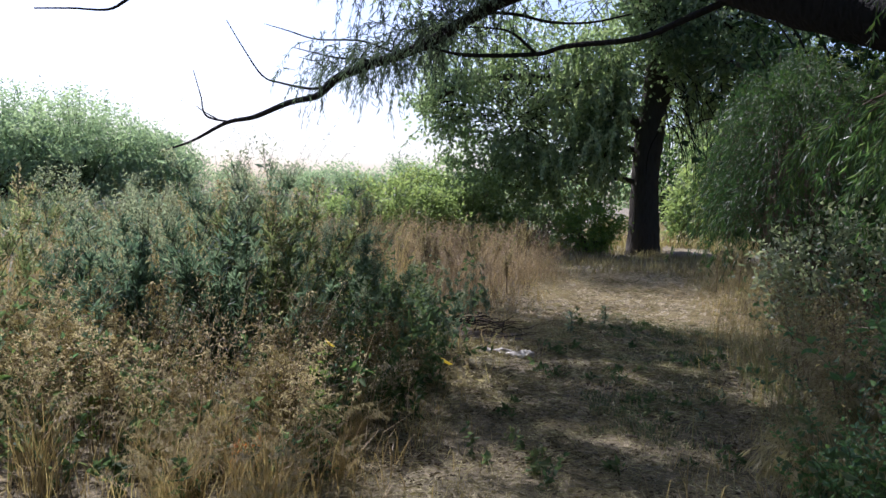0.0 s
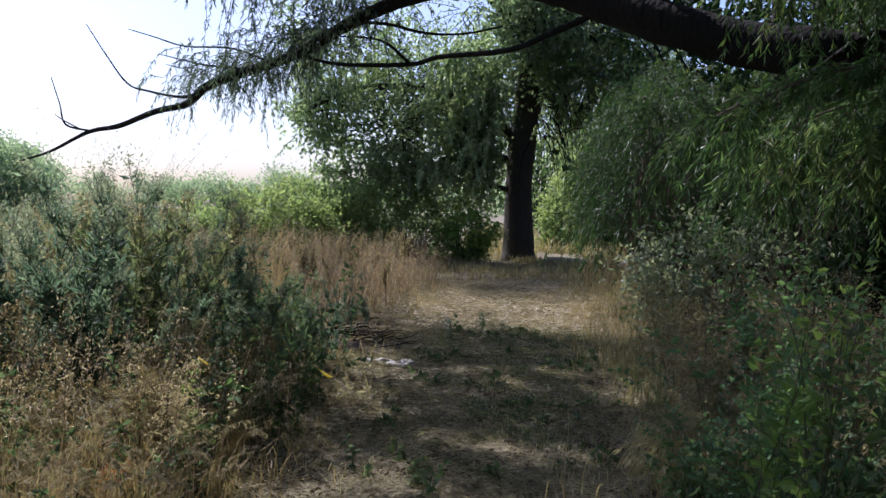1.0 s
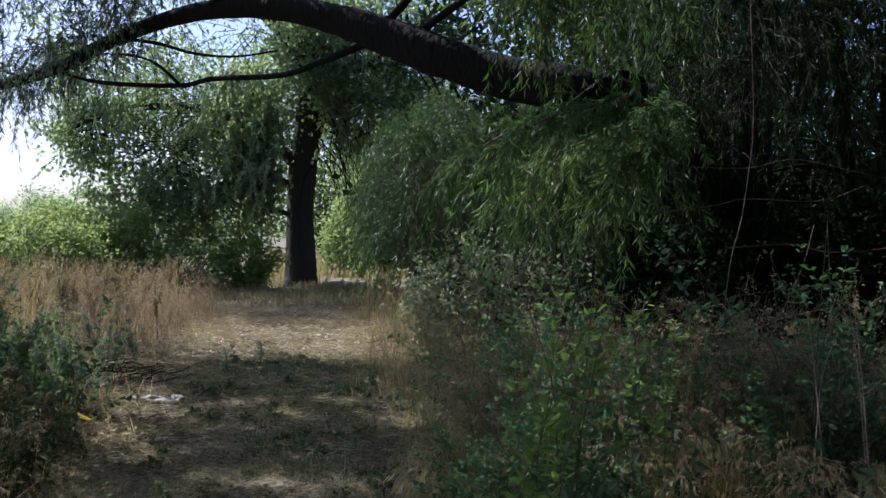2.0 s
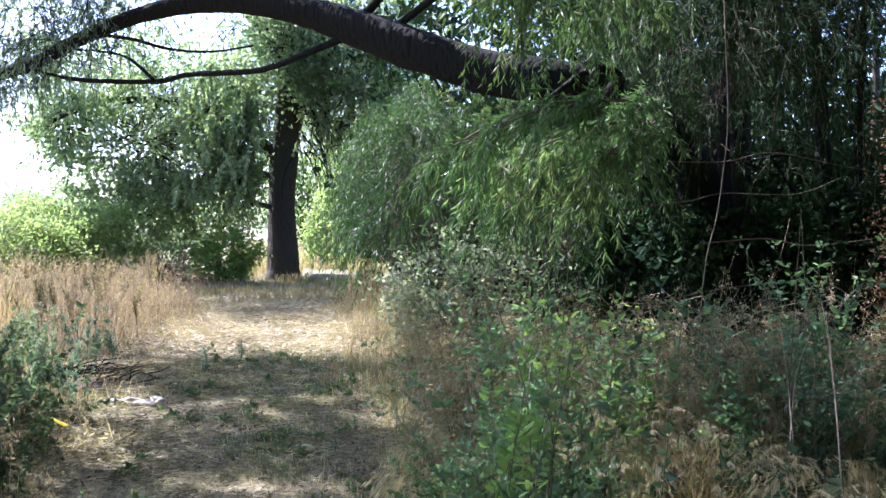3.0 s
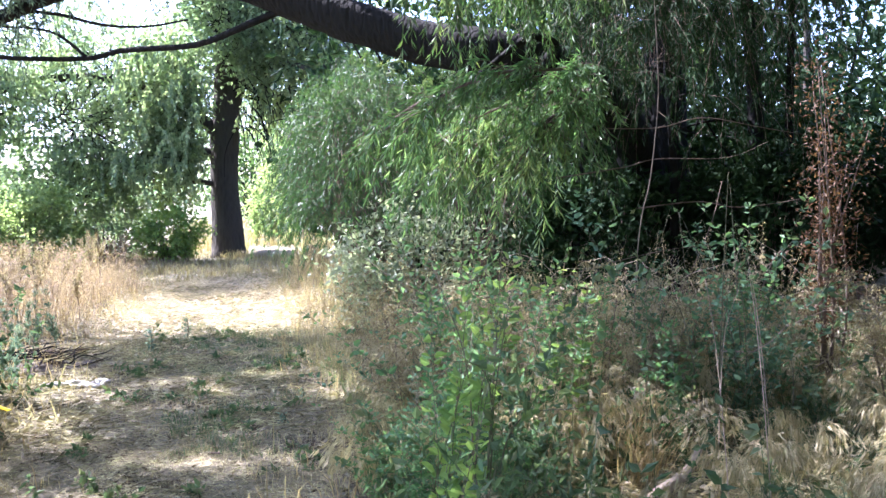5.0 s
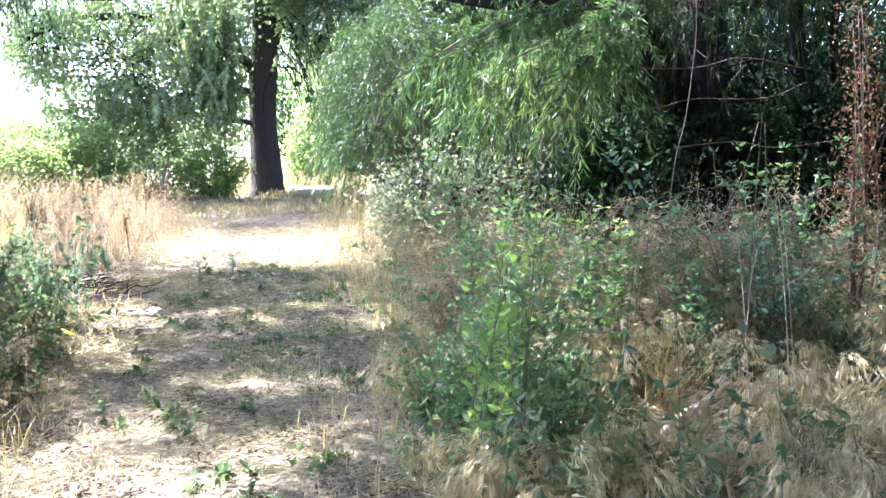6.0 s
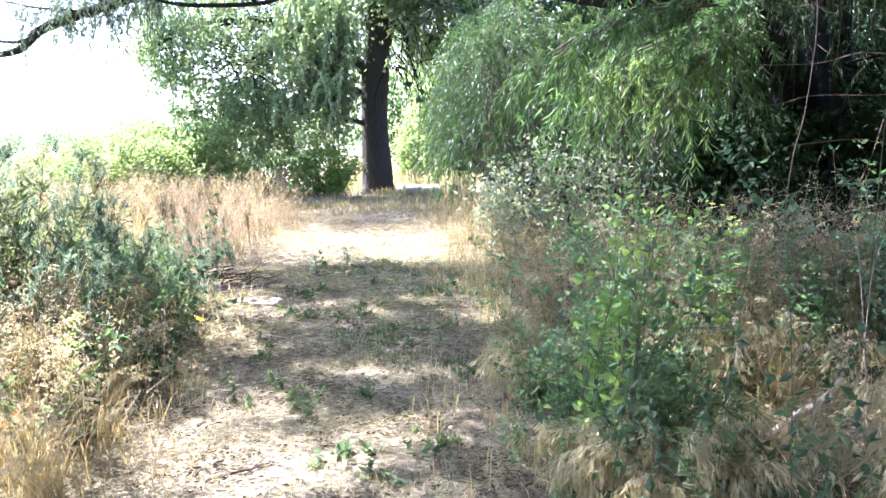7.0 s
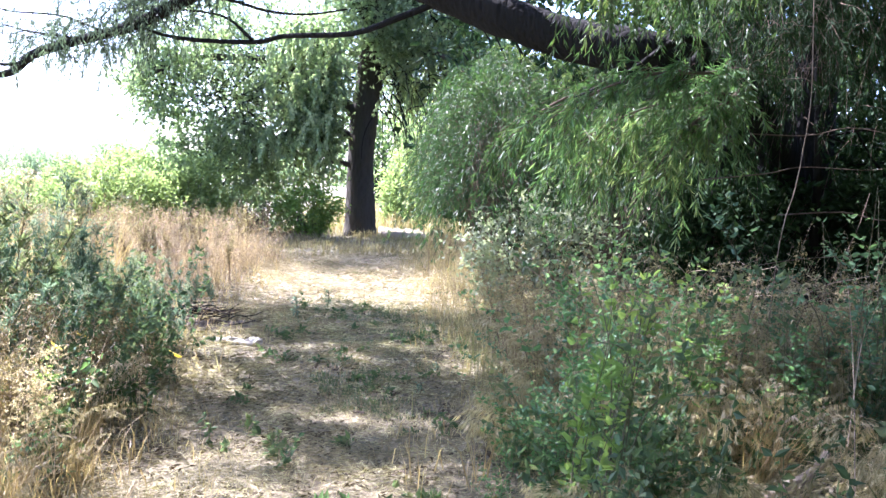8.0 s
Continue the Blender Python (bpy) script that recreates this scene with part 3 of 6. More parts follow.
# the last four willows get the leaf copy with shade painted in
for k, (x, y, h, r) in enumerate([(6.5, 44, 8, 4), (11, 42, 9, 4.5), (1.5, 52, 9, 5), (16, 38, 10, 5), (14, 30, 9, 4.5), (9.5, 33, 8, 3.6), (25, 23, 10, 4), (22, 12, 9, 4), (20, 10, 9, 4.5), (17, 8, 9, 4), (5.8, 20.5, 11, 3.6), (9.2, 20.5, 11, 3.4), (15.5, 20, 9, 4), (20, 26, 10, 5)]):
    far_tree("willow_tree", (x, y), h, r, 170, 24, 0.36, "leafy green willow behind the thicket", 120 + k, M_WILLOW if k < 10 else M_SHADELEAF, "trees behind the thicket", 0.06)


# ---- the old willow leaning over the track ----
LIMB = [(6.3, 11.6, 1.1), (5.6, 10.7, 2.3), (4.3, 9.7, 3.0), (3.17, 9.15, 3.2), (2.35, 9.5, 3.4), (1.72, 9.8, 3.64), (1.1, 10.2, 3.93), (0.44, 10.6, 4.22), (-0.26, 11.0, 4.42), (-0.99, 11.4, 4.49),
        (-1.78, 11.8, 4.39), (-2.6, 12.2, 4.13), (-3.32, 12.6, 3.84), (-3.94, 12.9, 3.68), (-4.59, 13.2, 3.55), (-5.15, 13.5, 3.4), (-5.5, 13.6, 3.14), (-6.08, 13.7, 3.02), (-6.8, 13.9, 2.79), (-7.45, 14.1, 2.69), (-8.24, 14.3, 2.36), (-9.0, 14.5, 2.16)]


def old_willow():
    rng = np.random.default_rng(21)
    t = thing("willow_tree", (6.7, 11.9, 0), "old willow with a dark limb arching over the track", "tree")
    trunk = smooth_line([(6.8, 12.0, -0.2), (6.7, 12.0, 0.6), (6.5, 11.9, 1.4), (6.8, 12.2, 3.0), (7.2, 12.4, 5.0), (7.3, 12.5, 8)], 30)
    part("trunk", Soup().add(*tube_tris(trunk, [0.75, 0.6, 0.55, 0.4, 0.25, 0.12], 22, 0.07, 5, 9)).mesh("trunk", True), M_LIMB, t)
    limb = part("limb", Soup().add(*tube_tris(smooth_line(LIMB, 110), [0.34, 0.3, 0.27, 0.25, 0.24, 0.21, 0.165, 0.125, 0.1, 0.085, 0.07, 0.075, 0.06, 0.05, 0.04, 0.03, 0.014], 14, 0.07, 6)).mesh("limb", True), M_LIMB, t, "thick dark arching limb")
    side = [
        ([(-3.29, 12.5, 3.75), (-2.8, 12.2, 3.6), (-2.31, 12, 3.54), (-1.53, 11.8, 3.53), (-1.13, 11.6, 3.6), (-0.22, 11, 3.58), (0.34, 10.6, 3.73), (0.95, 10.3, 3.95)], [0.015, 0.03, 0.035, 0.04, 0.05]),
        ([(-2.6, 12.2, 4.2), (-1.95, 12, 4.12), (-1.39, 11.8, 3.96), (-0.84, 11.6, 3.91), (-0.3, 11.3, 3.95)], [0.03, 0.02, 0.012]),
        ([(-1.6, 11.8, 3.55), (-1.95, 12, 3.85), (-2.3, 12.1, 3.95), (-2.9, 12.2, 3.98)], [0.025, 0.015, 0.008]),
        ([(-5.35, 13.55, 3.28), (-5.6, 13.5, 3.24), (-6.15, 13.6, 3.34), (-6.57, 13.7, 3.48), (-7.0, 13.8, 3.98), (-7.39, 13.9, 4.49)], [0.03, 0.02, 0.014, 0.008]),
        ([(-7.35, 14.1, 2.7), (-7.85, 14.1, 2.81), (-7.97, 14.1, 3.17), (-8.13, 14.1, 3.63)], [0.022, 0.014, 0.007]),
        ([(-7.6, 14.1, 2.74), (-7.9, 14.12, 2.88), (-8.05, 14.1, 2.98)], [0.014, 0.007]),
        ([(-4.3, 13.05, 3.63), (-4.95, 13.1, 3.69), (-5.38, 13.2, 3.78), (-5.85, 13.3, 3.9)], [0.02, 0.014, 0.007]),
        ([(-3.9, 12.9, 3.72), (-4.54, 13, 3.94), (-5.35, 13.1, 3.99), (-5.89, 13.2, 4.15), (-6.37, 13.3, 4.29)], [0.02, 0.014, 0.006]),
        ([(-5.1, 13.2, 3.74), (-5.4, 13.2, 3.66), (-5.7, 13.2, 3.72)], [0.012, 0.006]),
        ([(1.2, 10.2, 3.85), (1.9, 9.4, 4.3), (2.6, 8.4, 4.6), (3.2, 7.4, 4.4), (3.0, 6.6, 4.0)], [0.05, 0.04, 0.03, 0.015]),
        ([(3.6, 9.0, 3.05), (3.5, 8.4, 3.2), (3.0, 7.9, 3.15), (2.4, 7.6, 2.75), (1.8, 7.4, 2.45)], [0.08, 0.05, 0.03, 0.012]),
        ([(0.9, 10.3, 4.0), (1.4, 9.9, 4.6), (1.6, 9.6, 5.4), (1.4, 9, 6.4)], [0.055, 0.05, 0.04, 0.02]),
        ([(-9.8, 12, 4.3), (-9.07, 12, 4.29), (-8.45, 12, 4.26), (-8.1, 12, 4.41), (-7.4, 12, 4.8), (-5.8, 11.8, 5.4), (-3.2, 11.4, 5.4), (-1.0, 11.3, 4.6)], [0.012, 0.02, 0.03, 0.045, 0.06]),
    ]
    for k, (pts, r) in enumerate(side):
        part("branch", Soup().add(*tube_tris(smooth_line(pts, 26), r, 7, 0.06, 200 + k)).mesh("branch", True), M_LIMB, t)
    line = smooth_line(LIMB, 200)

    # thin grey-green sprays on the arching limb
    n = 300
    st = line[rng.integers(98, 142, n)] + rng.normal(size=(n, 3)) * np.array([0.3, 0.5, 0.16]) + np.array([0, 0, 0.16])
    lv, l1 = strands(rng, st, rng.normal(size=(n, 3)) * np.array([1, 1, 0.4]) + np.array([-0.35, 0, 0.25]), rng.uniform(0.5, 1.15, n), 30, 0.12, 0.017, 1.0)
    soup = Soup().add(*lv)
    n = 260
    st = np.stack([rng.uniform(-4.4, -1.6, n), rng.uniform(11.2, 13, n), rng.uniform(4.5, 6.4, n)], -1)
    lv, l2 = strands(rng, st, rng.normal(size=(n, 3)), rng.uniform(0.5, 1.2, n), 30, 0.12, 0.018, 1.0)
    soup.add(*lv)
    part("outer_spray", soup.mesh("outer_spray"), M_WILLOWGREY, t, "thin grey-green hanging willow sprays", "stuff")
    part("outer_twig_mass", Soup().add(*twig_tris(np.concatenate([l1, l2]), 0.012)).mesh("outer_twig_mass"), M_LIMB, t, kind="stuff")

    # the hanging curtains: sunlight in front and shade deeper in, painted as leaf colours
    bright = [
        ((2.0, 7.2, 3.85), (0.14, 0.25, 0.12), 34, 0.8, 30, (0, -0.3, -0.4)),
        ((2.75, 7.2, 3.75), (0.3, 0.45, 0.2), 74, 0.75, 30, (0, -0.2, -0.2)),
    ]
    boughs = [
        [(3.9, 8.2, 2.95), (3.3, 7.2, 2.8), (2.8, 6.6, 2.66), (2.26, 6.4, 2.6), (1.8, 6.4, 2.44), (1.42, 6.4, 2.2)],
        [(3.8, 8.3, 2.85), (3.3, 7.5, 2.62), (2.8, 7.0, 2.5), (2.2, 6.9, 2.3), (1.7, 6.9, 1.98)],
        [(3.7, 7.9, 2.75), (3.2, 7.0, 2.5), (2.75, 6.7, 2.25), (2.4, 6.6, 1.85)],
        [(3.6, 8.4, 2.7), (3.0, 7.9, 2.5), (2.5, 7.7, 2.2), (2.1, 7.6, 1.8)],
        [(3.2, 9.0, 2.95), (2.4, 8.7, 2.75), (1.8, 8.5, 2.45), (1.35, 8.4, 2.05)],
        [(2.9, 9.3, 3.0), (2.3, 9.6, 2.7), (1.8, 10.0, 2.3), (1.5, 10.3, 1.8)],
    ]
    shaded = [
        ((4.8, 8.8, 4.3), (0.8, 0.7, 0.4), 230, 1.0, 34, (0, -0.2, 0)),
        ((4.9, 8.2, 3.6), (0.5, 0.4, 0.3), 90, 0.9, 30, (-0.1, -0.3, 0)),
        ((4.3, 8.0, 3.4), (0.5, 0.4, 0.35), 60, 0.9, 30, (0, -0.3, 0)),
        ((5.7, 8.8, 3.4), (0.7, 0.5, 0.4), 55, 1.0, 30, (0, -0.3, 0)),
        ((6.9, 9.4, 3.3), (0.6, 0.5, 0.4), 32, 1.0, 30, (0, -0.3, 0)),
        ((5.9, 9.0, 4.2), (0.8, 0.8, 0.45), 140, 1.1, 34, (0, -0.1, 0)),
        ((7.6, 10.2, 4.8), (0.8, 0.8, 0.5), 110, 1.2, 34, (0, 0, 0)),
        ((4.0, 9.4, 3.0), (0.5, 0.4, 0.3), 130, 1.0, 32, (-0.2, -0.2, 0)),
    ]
    for groups, nm, mat, lab in ((bright, "curtain", M_WILLOW, "bright green narrow leaves hanging in a curtain"), (shaded, "shaded_curtain", M_SHADELEAF, "narrow hanging leaves with deep shade painted in as dark green")):
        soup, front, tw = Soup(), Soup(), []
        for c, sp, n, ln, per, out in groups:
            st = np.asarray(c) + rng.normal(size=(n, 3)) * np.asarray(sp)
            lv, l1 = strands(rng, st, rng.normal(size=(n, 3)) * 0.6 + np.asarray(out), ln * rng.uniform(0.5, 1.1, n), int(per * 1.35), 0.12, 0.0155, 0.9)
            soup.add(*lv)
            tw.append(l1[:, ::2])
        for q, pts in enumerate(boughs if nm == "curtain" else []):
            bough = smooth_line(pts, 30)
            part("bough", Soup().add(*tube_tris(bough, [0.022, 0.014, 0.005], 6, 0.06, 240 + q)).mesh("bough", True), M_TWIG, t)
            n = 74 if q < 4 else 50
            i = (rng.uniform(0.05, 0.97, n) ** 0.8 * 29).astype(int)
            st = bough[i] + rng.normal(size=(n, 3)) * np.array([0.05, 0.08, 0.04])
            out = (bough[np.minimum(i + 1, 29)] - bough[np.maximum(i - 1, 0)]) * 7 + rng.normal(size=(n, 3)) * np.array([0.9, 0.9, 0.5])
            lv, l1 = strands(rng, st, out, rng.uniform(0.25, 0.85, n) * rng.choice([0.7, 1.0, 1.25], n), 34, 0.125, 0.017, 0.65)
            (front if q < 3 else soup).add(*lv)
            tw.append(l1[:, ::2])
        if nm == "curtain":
            part("front_spray", front.mesh("front_spray"), M_WILLOWLIT, t, "leaves on the foremost boughs, sunlight painted in as paler yellow-green", "stuff")
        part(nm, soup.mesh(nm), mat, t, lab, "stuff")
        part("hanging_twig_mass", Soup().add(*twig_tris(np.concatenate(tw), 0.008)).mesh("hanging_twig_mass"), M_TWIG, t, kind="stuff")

    # high canopy over track and thicket, mostly unseen, set to dapple the track's sunlight
    soup = Soup()
    for c, rad, m, per, sp in [
        ((-4.4, 6.4, 6.6), (1.4, 0.6, 0.4), 55, 34, 0.18), ((-3.4, 7.1, 6.5), (0.6, 0.5, 0.3), 24, 34, 0.18), ((-4.5, 8.5, 6.5), (1.6, 0.55, 0.4), 40, 34, 0.18), ((-3.1, 5.2, 6.4), (1.1, 0.8, 0.6), 45, 34, 0.18), ((-5.1, 10.2, 6.5), (1.0, 1.1, 0.5), 46, 34, 0.18), ((-3.9, 9.2, 6.7), (1.4, 1.4, 0.7), 50, 34, 0.2), ((-2.6, 7.5, 6.4), (1.3, 1.3, 0.7), 48, 34, 0.2),
        ((-3.8, 11.1, 7.0), (1.7, 1.5, 0.7), 84, 34, 0.2), ((-1.4, 6.1, 6.2), (1.2, 1.2, 0.7), 50, 34, 0.2), ((-2.0, 9.3, 6.8), (1.2, 1.2, 0.6), 50, 34, 0.2),
        ((-4.8, 13.3, 7.4), (1.6, 1.1, 0.6), 90, 34, 0.2), ((-2.1, 12.5, 7.4), (1.4, 1.1, 0.6), 90, 34, 0.2), ((-0.6, 4.3, 6.2), (1.5, 1.4, 0.7), 80, 34, 0.2),
        ((-0.3, 7.8, 6.6), (1.2, 1.1, 0.6), 70, 34, 0.2), ((-1.2, 6.6, 6.9), (1.0, 1.0, 0.5), 28, 34, 0.2), ((-3.6, 9.8, 6.9), (1.0, 1.0, 0.6), 40, 34, 0.2), ((0.9, 6.0, 7.0), (1.2, 1.0, 0.6), 60, 34, 0.2),
        ((3.2, 6.2, 6.2), (2.0, 1.8, 1.0), 110, 34, 0.24), ((6.0, 9.0, 6.4), (2.6, 2.4, 1.3), 200, 34, 0.26), ((4.6, 12.6, 6.0), (2.2, 1.8, 1.3), 260, 34, 0.26),
        ((2.6, 8.0, 8.8), (2.2, 2.0, 0.9), 130, 34, 0.3), ((6.0, 6.0, 8.6), (3.0, 3.0, 1.2), 220, 34, 0.34), ((2.0, 3.5, 8.0), (2.6, 2.0, 1.0), 110, 34, 0.3),
        ((-3.4, 5.8, 8.6), (2.0, 2.4, 0.8), 90, 34, 0.28), ((7.0, 12.0, 8.6), (3.4, 2.6, 1.2), 300, 34, 0.34), ((-2.6, 2.4, 8.6), (2.4, 2.0, 0.9), 110, 34, 0.28),
        ((6.5, 2.0, 6.6), (3.0, 2.4, 1.4), 170, 34, 0.32), ((11.5, 6.0, 8), (3.0, 4.0, 2), 200, 32, 0.36),
        ((9.5, 9.5, 5.6), (2.6, 3.0, 1.8), 200, 32, 0.28), ((8.5, 5.0, 5.0), (2.6, 2.4, 1.5), 140, 32, 0.28), ((7.5, 14.5, 5.4), (3.0, 2.0, 1.8), 200, 32, 0.28),
    ]:
        _, p, d = clumps(rng, c, rad, m, per, sp * (0.62 if c[0] < 1 else 1.0))
        soup.add(*leaf_tris(p, d * 0.3 + sphere(rng, len(p)) + np.array([0, 0, -0.6]), rng.uniform(0.13, 0.22, len(p)), rng.uniform(0.04, 0.065, len(p)), rng))
    # unseen thick leaf cover overhead and behind, added to block sky light
    for c, rad, m in [((1.0, -1.5, 8.6), (4.0, 2.6, 1.2), 260), ((6.5, -1.0, 8.8), (3.4, 2.8, 1.4), 240), ((-3.5, -3.0, 9.0), (3.4, 2.6, 1.2), 200), ((10.5, 2.0, 8.6), (2.6, 3.4, 1.8), 200), ((5.0, 3.4, 10.0), (3.2, 2.4, 0.9), 200),
                      ((3.0, -6.0, 6.5), (5.0, 1.8, 3.2), 260), ((9.5, -4.0, 6.0), (2.6, 3.0, 3.0), 200), ((7.0, 8.5, 9.8), (3.0, 2.6, 0.9), 200), ((6.6, 5.6, 6.8), (2.4, 2.2, 0.9), 240), ((9.8, 8.0, 7.4), (3.0, 3.0, 1.2), 260), ((8.5, 13.5, 7.6), (3.0, 2.4, 1.4), 240), ((0.0, -5.5, 4.2), (6.0, 1.2, 4.0), 420), ((8.5, -0.5, 4.2), (1.4, 4.5, 4.0), 420)]:
        _, p, d = clumps(rng, c, rad, m, 24, 0.4)
        soup.add(*leaf_tris(p, d * 0.3 + sphere(rng, len(p)) + np.array([0, 0, -0.5]), rng.uniform(0.28, 0.42, len(p)), rng.uniform(0.1, 0.15, len(p)), rng))
    part("canopy", soup.mesh("canopy"), M_WILLOW, t, "high willow canopy, mostly unseen, added to shade the track", "stuff")


old_willow()


def weeping_bush(loc, radii, n, mat, label, seed, leaf=0.13, low=0.5):
    """A willow bush: stems, and narrow leaves on sprays that arch out and hang."""
    rng = np.random.default_rng(seed)
    x, y = loc
    z = float(gz(x, y))
    t = thing("willow_bush", (x, y, z), label, "bush", "willow bushes")
    d = sphere(rng, n)
    d[:, 2] = np.abs(d[:, 2]) * 1.2 - 0.2
    st = np.array([x, y, z + radii[2] * 0.5]) + d * np.array([radii[0], radii[1], radii[2] * 0.5]) * (rng.uniform(0.35, 1, (n, 1)) ** 0.5)
    st[:, 2] = np.maximum(st[:, 2], z + low + 0.4)
    ln = np.minimum(rng.uniform(0.5, 1.3, n), (st[:, 2] - z - low * 0.6) * 1.3)
    lv, lines = strands(rng, st, d + rng.normal(size=(n, 3)) * 0.5, ln, 50, leaf * 0.85, leaf * 0.115, 0.95)
    part("leaf_mass", Soup().add(*lv).mesh("leaf_mass"), mat, t, kind="stuff")
    pk = st[::4]
    s = np.linspace(0, 1, 6)[None, :, None]
    a = np.array([x, y, z - 0.05]) + np.concatenate([rng.normal(size=(len(pk), 2)) * 0.12, np.zeros((len(pk), 1))], 1)
    stem = a[:, None] * (1 - s) + pk[:, None] * s
    stem[:, :, 2] = a[:, None, 2] + (pk[:, None, 2] - a[:, None, 2]) * s[..., 0] ** 0.7
    part("stem_mass", Soup().add(*twig_tris(stem, 0.025)).add(*twig_tris(lines[:, ::3], 0.008)).mesh("stem_mass"), M_TWIG, t, kind="stuff")
    return t


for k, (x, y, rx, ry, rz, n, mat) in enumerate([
    (2.15, 12.7, 1.05, 0.9, 3.5, 520, M_WILLOWSHADE), (2.3, 15.0, 1.15, 1.0, 3.9, 520, M_WILLOWSHADE), (3.0, 17.6, 1.3, 1.2, 4.6, 380, M_WILLOW), (4.4, 22.0, 1.6, 1.6, 5.4, 320, M_WILLOW),
    (3.5, 11.2, 1.0, 0.8, 2.9, 260, M_WILLOWSHADE), (5.6, 17.5, 2.0, 1.8, 5.2, 280, M_WILLOW),
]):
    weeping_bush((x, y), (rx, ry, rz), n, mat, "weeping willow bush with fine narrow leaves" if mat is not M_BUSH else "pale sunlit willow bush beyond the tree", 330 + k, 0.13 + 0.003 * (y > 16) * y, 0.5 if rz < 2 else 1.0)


for k, (x, y, rx, ry, rz) in enumerate([(3.0, 31, 1.5, 1.3, 5.2), (4.8, 33, 2.0, 1.6, 6.4), (2.0, 33.5, 0.8, 0.8, 2.4)]):
    bush("sunlit_bush", (x, y), (rx, ry, rz), 150, 30, 0.22, M_BUSH, "pale sunlit leafy bush standing beyond the tree", "bush", "sunlit bushes", 345 + k, 0.32)


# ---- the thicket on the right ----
# elder bushes carry the thicket's shade in their leaf colour
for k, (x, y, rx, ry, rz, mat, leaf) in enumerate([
    (3.2, 13.6, 0.9, 0.8, 1.7, M_SHADELEAF, 0.13), (2.2, 10.0, 0.9, 0.6, 1.3, M_PALEBUSH, 0.09), (3.4, 16, 1.2, 1.2, 2.4, M_SHADELEAF, 0.15),
    (5.4, 13.2, 1.7, 1.2, 3.6, M_SHADELEAF, 0.16), (8.2, 12.8, 1.8, 1.3, 3.0, M_SHADELEAF, 0.16), (10.6, 10.2, 1.8, 1.4, 2.6, M_SHADELEAF, 0.16),
    (5.2, 10.6, 1.4, 0.8, 1.9, M_SHADELEAF, 0.14), (9.4, 13.6, 1.6, 1.0, 2.3, M_SHADELEAF, 0.15), (7.4, 10.2, 1.2, 0.8, 2.0, M_SHADELEAF, 0.14), (11.5, 6.8, 1.8, 1.6, 2.8, M_SHADELEAF, 0.16), (9.5, 4.2, 1.6, 1.4, 2.2, M_SHADELEAF, 0.14),
    (8.0, 16.5, 1.8, 1.6, 4.6, M_SHADELEAF, 0.17), (12.5, 14, 2.2, 1.8, 2.9, M_SHADELEAF, 0.17),
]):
    bush("willow_bush" if mat is not M_SHADELEAF else "elder_bush", (x, y), (rx, ry, rz), 200 if mat is M_SHADELEAF else 90, 34, leaf, mat,
         "soft grey-green bush below the willow curtain" if mat is not M_SHADELEAF else "bush in the thicket with shade painted into its near-black leaves", "bush", "thicket bushes", 300 + k, 0.15)


def pole(x, y, h, r, seed, lean=0.1):
    t = thing("young_tree", (x, y, 0), "thin dark bare trunk standing in the thicket", "tree", "thicket trunks")
    rng = np.random.default_rng(seed)
    pts = [(x, y, -0.1), (x + rng.normal() * lean, y, h * 0.4), (x + rng.normal() * lean * 2, y, h)]
    line = smooth_line(pts, 16)
    part("trunk", Soup().add(*tube_tris(line, [r * 1.2, r, r * 0.5], 9, 0.06, seed)).mesh("trunk", True), M_LIMB, t)
    for q in range(5):
        i = int(rng.integers(4, 14))
        d = unit(rng.normal(size=3) * np.array([1, 0.5, 0.25]))
        part("branch", Soup().add(*tube_tris(smooth_line([line[i], line[i] + d * 0.7, line[i] + d * 1.6 + np.array([0, 0, rng.normal() * 0.3])], 9), [r * 0.35, r * 0.2, 0.006], 5, 0.05, seed + q)).mesh("branch", True), M_LIMB, t)


for k, (x, y, h, r) in enumerate([(7.85, 11, 6, 0.13), (8.7, 11.4, 6, 0.07), (5.9, 10.2, 5, 0.06), (9.6, 9.0, 6, 0.09), (6.9, 12.2, 5.5, 0.07), (4.6, 10.4, 4, 0.05)]):
    pole(x, y, h, r, 400 + k)


# ---- grasses and weeds ----
M_CHAFF = foliage("trodden_chaff", [(0.097, 0.082, 0.043), (0.178, 0.157, 0.084), (0.317, 0.288, 0.155), (0.550, 0.519, 0.291)], 0.12, 0.7, 2.5)


def straw_litter():
    rng = np.random.default_rng(31)
    soup = Soup()
    for n, y0, y1, ln, wd in ((14000, -4, 2.4, 0.12, 0.009), (120000, 2.4, 6.0, 0.062, 0.0042), (48000, 6.0, 10.5, 0.12, 0.008), (9000, 10.5, 20, 0.2, 0.016)):
        x, y = spots(rng, n, -2.4, 3.6, y0, y1, lambda x, y: rng.uniform(size=len(x)) < 0.25 + 0.9 * patchy(x, y, 2.0) * (0.5 + patchy(x, y, 5.0, 1.3)))
        m = len(x)
        p = on_ground(x, y, 0.01) + np.stack([0 * x, 0 * x, rng.uniform(0, 0.022, m)], -1)
        soup.add(*leaf_tris(p, sphere(rng, m) * np.array([1, 1, 0.13]), ln * rng.uniform(0.3, 1.3, m), wd * rng.uniform(0.5, 1.3, m), rng))
    stuff("straw_litter", soup, M_CHAFF, "trodden pale straw and leaf litter on the track", "straw")


straw_litter()


# sunlit strip painted in: brighter straw laid only on that stretch of track
M_SUNSTRIP = foliage("sun_strip_straw", [(0.24, 0.195, 0.125), (0.36, 0.3, 0.2), (0.48, 0.41, 0.285), (0.58, 0.5, 0.36)], 0.15, 0.6)


